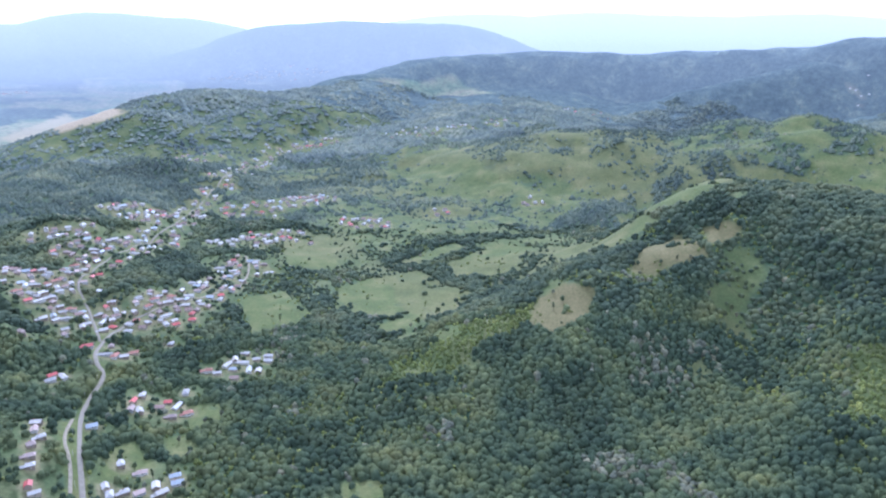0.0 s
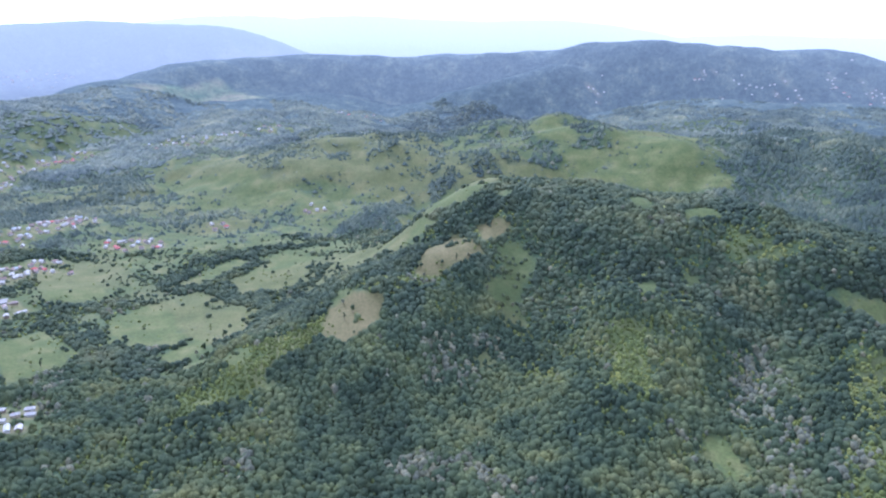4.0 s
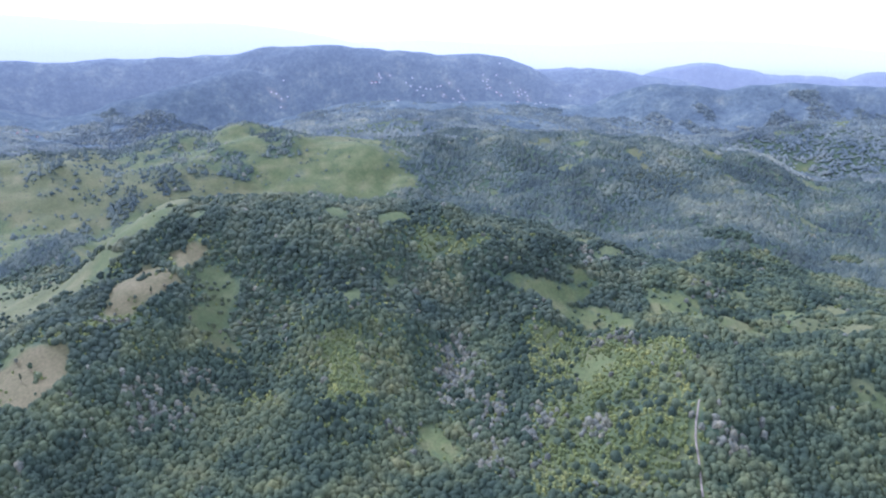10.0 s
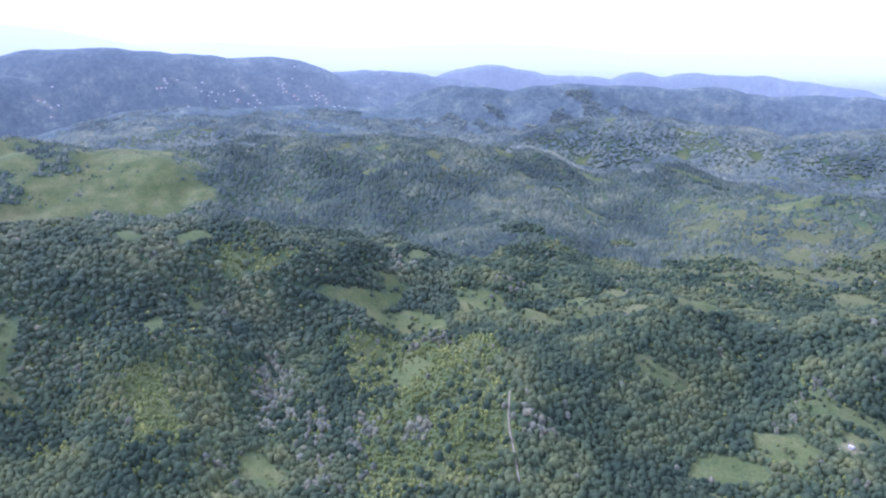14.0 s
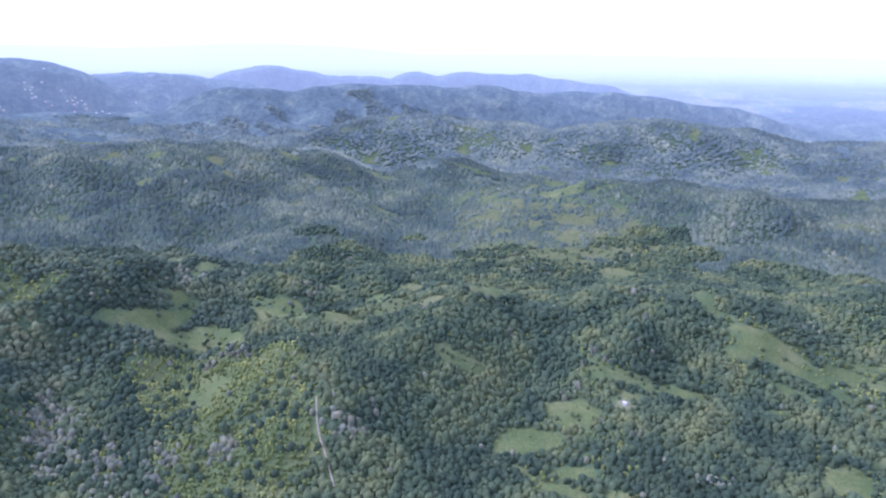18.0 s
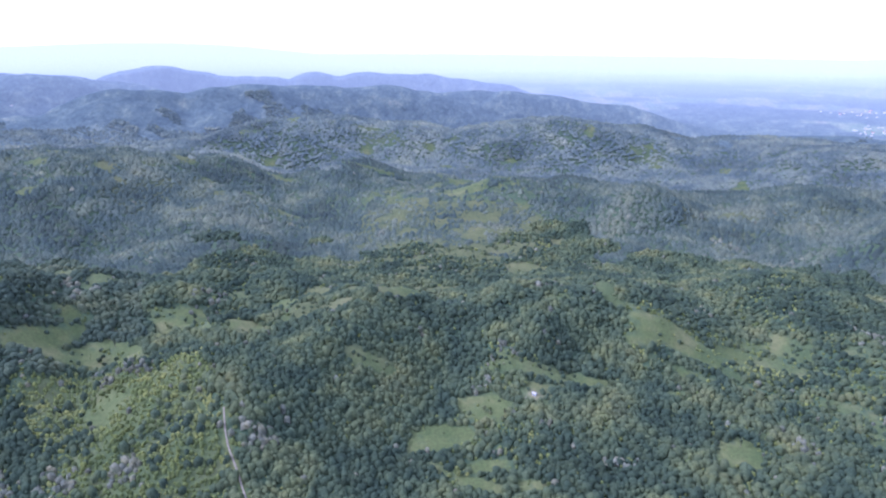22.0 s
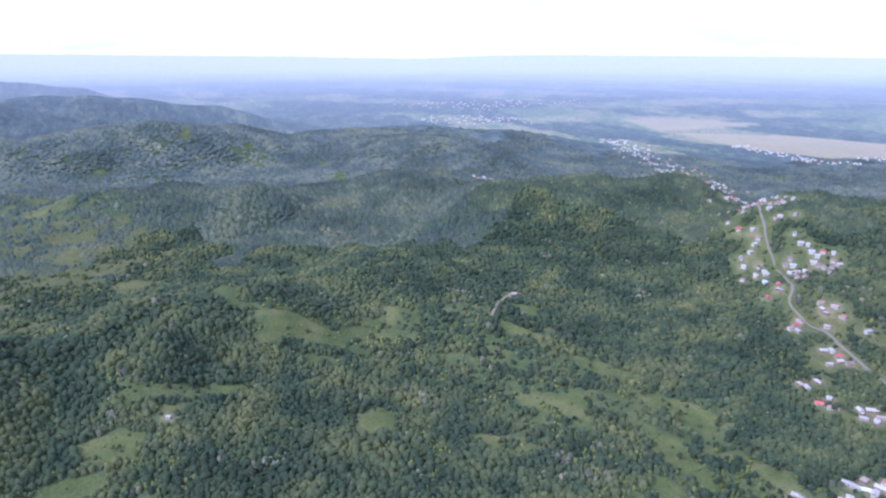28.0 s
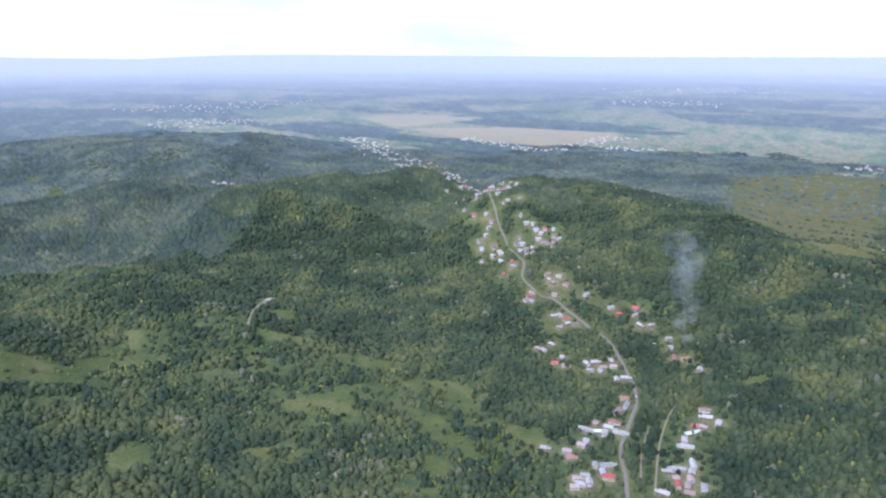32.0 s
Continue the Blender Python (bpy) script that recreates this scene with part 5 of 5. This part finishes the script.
def make_car():
    base = new("car")
    bm = bmesh.new()
    prof = [(-2.05, 0.35), (-2.05, 0.78), (-1.2, 0.9), (1.35, 0.92), (2.0, 0.8), (2.05, 0.35)]
    rings = [[bm.verts.new((px, sy * 0.82, pz)) for px, pz in prof] for sy in (-1, 1)]
    for i in range(6):
        j = (i + 1) % 6
        bm.faces.new((rings[0][i], rings[0][j], rings[1][j], rings[1][i]))
    bm.faces.new(rings[0][::-1])
    bm.faces.new(rings[1])
    bmesh.ops.bevel(bm, geom=bm.edges[:], offset=0.07, segments=2, affect="EDGES")
    body = part("body", bm, WHITE_PAINT, base)
    bm = bmesh.new()
    lo = [bm.verts.new(c) for c in ((-1.25, -0.74, 0.88), (1.25, -0.74, 0.9), (1.25, 0.74, 0.9), (-1.25, 0.74, 0.88))]
    hi = [bm.verts.new(c) for c in ((-0.6, -0.6, 1.44), (0.95, -0.6, 1.42), (0.95, 0.6, 1.42), (-0.6, 0.6, 1.44))]
    for i in range(4):
        bm.faces.new((lo[i], lo[(i + 1) % 4], hi[(i + 1) % 4], hi[i]))
    part("window_band", bm, GLASS, base, "dark glass all round")
    bm = bmesh.new()
    box(bm, -0.62, -0.62, 1.42, 0.97, 0.62, 1.48)
    part("roof", bm, WHITE_PAINT, base)
    for sx_ in (-1.3, 1.3):
        for sy_ in (-0.78, 0.78):
            bm = bmesh.new()
            bmesh.ops.create_cone(bm, cap_ends=True, segments=14, radius1=0.31, radius2=0.31, depth=0.2, matrix=pose(sx_, sy_, 0.31, 90, 0, 0))
            wheel = part("wheel", bm, RUBBER, base)
            bm = bmesh.new()
            bmesh.ops.create_cone(bm, cap_ends=True, segments=10, radius1=0.18, radius2=0.18, depth=0.23, matrix=pose(sx_, sy_, 0.31, 90, 0, 0))
            part("rim", bm, STEEL, wheel)
    return base


c = smooth_line(MAIN_ROAD, 3.0)
spot = int(np.argmin(np.hypot(c[:, 0] - 367, c[:, 1] + 807)))
d = c[spot + 1] - c[spot]
car = make_car()
car.matrix_world = ground_pose(c[spot, 0], c[spot, 1], math.degrees(math.atan2(d[1], d[0])), 0.52)
tagged(car, "small white car on the asphalt village road", "car")


def make_pole():
    base = new("utility_pole")
    bm = bmesh.new()
    limb(bm, (0, 0, -0.8), (0, 0, 8.5), 0.17, 0.10, 8)
    part("post", bm, POLE, base)
    bm = bmesh.new()
    box(bm, -0.8, -0.06, 7.9, 0.8, 0.06, 8.05)
    arm = part("crossarm", bm, BARK, base)
    for x in (-0.7, 0.0, 0.7):
        bm = bmesh.new()
        bmesh.ops.create_cone(bm, cap_ends=True, segments=8, radius1=0.07, radius2=0.04, depth=0.22, matrix=pose(x, 0, 8.16))
        part("insulator", bm, PORCELAIN, arm)
    return base


first_pole = None
for i in range(4, len(c) - 4, 14):
    d = c[i + 1] - c[i]
    n = np.array([-d[1], d[0]]) / np.hypot(*d)
    x, y = c[i] + n * 5.2
    if not 580 < math.hypot(x, y) < 1500:
        continue
    m = ground_pose(x, y, math.degrees(math.atan2(d[1], d[0])) + 90)
    if first_pole is None:
        ob = first_pole = make_pole()
        ob.matrix_world = m
    else:
        ob = copy_thing(first_pole, m)
    tagged(ob, "grey concrete utility pole beside the village road", "utility pole", "poles along the road")


def make_tunnel(length, width=5.0, height=2.5):
    """A low arched greenhouse under milky film, with hoops."""
    base = new("polytunnel")
    bm = bmesh.new()
    n = 10
    rings = [[bm.verts.new((x, -width / 2 * math.cos(i * math.pi / n), -0.3 + (height + 0.3) * math.sin(i * math.pi / n))) for i in range(n + 1)] for x in (-length / 2, length / 2)]
    for i in range(n):
        bm.faces.new((rings[0][i], rings[1][i], rings[1][i + 1], rings[0][i + 1]))
    bm.faces.new(rings[0])
    bm.faces.new(rings[1][::-1])
    part("cover", bm, FILM, base)
    for k in range(5):
        x = -length / 2 + k * length / 4
        bm = bmesh.new()
        for i in range(n):
            a0, a1 = i * math.pi / n, (i + 1) * math.pi / n
            limb(bm, (x, -(width / 2 + 0.03) * math.cos(a0), (height + 0.04) * math.sin(a0)), (x, -(width / 2 + 0.03) * math.cos(a1), (height + 0.04) * math.sin(a1)), 0.03, 0.03, 4)
        part("hoop", bm, STEEL, base)
    return base


first_tunnel = None
for x, y, turn in TUNNELS:
    m = ground_pose(x, y, turn, 0.15)
    if first_tunnel is None:
        ob = first_tunnel = make_tunnel(20.0)
        ob.matrix_world = m
    else:
        ob = copy_thing(first_tunnel, m)
    tagged(ob, "long milky white film greenhouse in a village garden", "greenhouse", "garden greenhouses")


def make_fence(length):
    """A run of boards on posts and two rails."""
    base = new("fence")
    for k in range(int(length / 2.5) + 1):
        bm = bmesh.new()
        box(bm, k * 2.5 - 0.06, -0.06, -0.5, k * 2.5 + 0.06, 0.06, 1.5)
        part("post", bm, BOARD, base)
    for z in (0.4, 1.1):
        bm = bmesh.new()
        box(bm, 0, 0.06, z, length, 0.11, z + 0.09)
        part("rail", bm, BOARD, base)
    for k in range(int(length / 0.5)):
        bm = bmesh.new()
        box(bm, k * 0.5 + 0.05, 0.11, 0.1, k * 0.5 + 0.45, 0.14, 1.4)
        part("board", bm, BOARD, base)
    return base


first_fence = None
for i in range(10, len(c) - 10, 9):
    d = c[i + 1] - c[i]
    n = np.array([-d[1], d[0]]) / np.hypot(*d)
    for side in (-1, 1):
        x, y = c[i] + n * side * 6.4
        if not 580 < math.hypot(x, y) < 1200 or float(house_distance(np.array([x]), np.array([y]))[0]) > 22 or float(house_distance(np.array([x]), np.array([y]))[0]) < 7:
            continue
        m = ground_pose(x, y, math.degrees(math.atan2(d[1], d[0])))
        if first_fence is None:
            ob = first_fence = make_fence(10.0)
            ob.matrix_world = m
        else:
            ob = copy_thing(first_fence, m)
        tagged(ob, "weathered grey board fence along the road", "fence", "yard fences")

# ---- smoke from a garden fire ----
SMOKE = bpy.data.materials.new("thin_smoke")
SMOKE.use_nodes = True
nt = SMOKE.node_tree
b = nt.nodes["Principled BSDF"]
b.inputs["Base Color"].default_value, b.inputs["Roughness"].default_value = (0.5, 0.52, 0.56, 1), 1.0
b.inputs["Specular IOR Level"].default_value = 0.0
nt.links.new(ramp(nt, noise_node(nt, 0.04, 4.0, position(nt)), [(0.38, (0.0, 0.0, 0.0)), (0.75, (0.12, 0.12, 0.12))]), b.inputs["Alpha"])


def puff_shape(seed):
    """One soft puff, a metre across, with a billowing outline."""
    bm = bmesh.new()
    bmesh.ops.create_icosphere(bm, subdivisions=3, radius=0.5)
    bm.verts.index_update()
    v = np.array([x.co for x in bm.verts])
    f = np.array([[x.index for x in face.verts] for face in bm.faces])
    bm.free()
    lobes = np.random.default_rng(seed).normal(size=(7, 3))
    lobes /= np.linalg.norm(lobes, axis=1)[:, None]
    return v * (0.78 + 0.5 * np.clip((v * 2 @ lobes.T).max(1) - 0.5, 0, 1))[:, None], f


verts, faces, base_i = [], [], 0
for k in range(9):
    v, f = puff_shape(700 + k)
    s = 20 + 4.5 * k
    c0 = np.array([SMOKE_AT[0] + 5 * k + 12 * math.sin(k * 1.7), SMOKE_AT[1] - 7 * k, float(terrain(np.array([SMOKE_AT[0]]), np.array([SMOKE_AT[1]]))[0]) + 10 + 16 * k])
    faces.append(f + base_i)
    verts.append(v * np.array([s, s, s * 0.9]) + c0)
    base_i += len(v)
smoke = mesh_object("smoke", np.vstack(verts), np.vstack(faces), [SMOKE], smooth=True)
smoke.visible_shadow = False
tagged(smoke, "thin grey smoke rising from a garden fire", "smoke", kind="stuff")
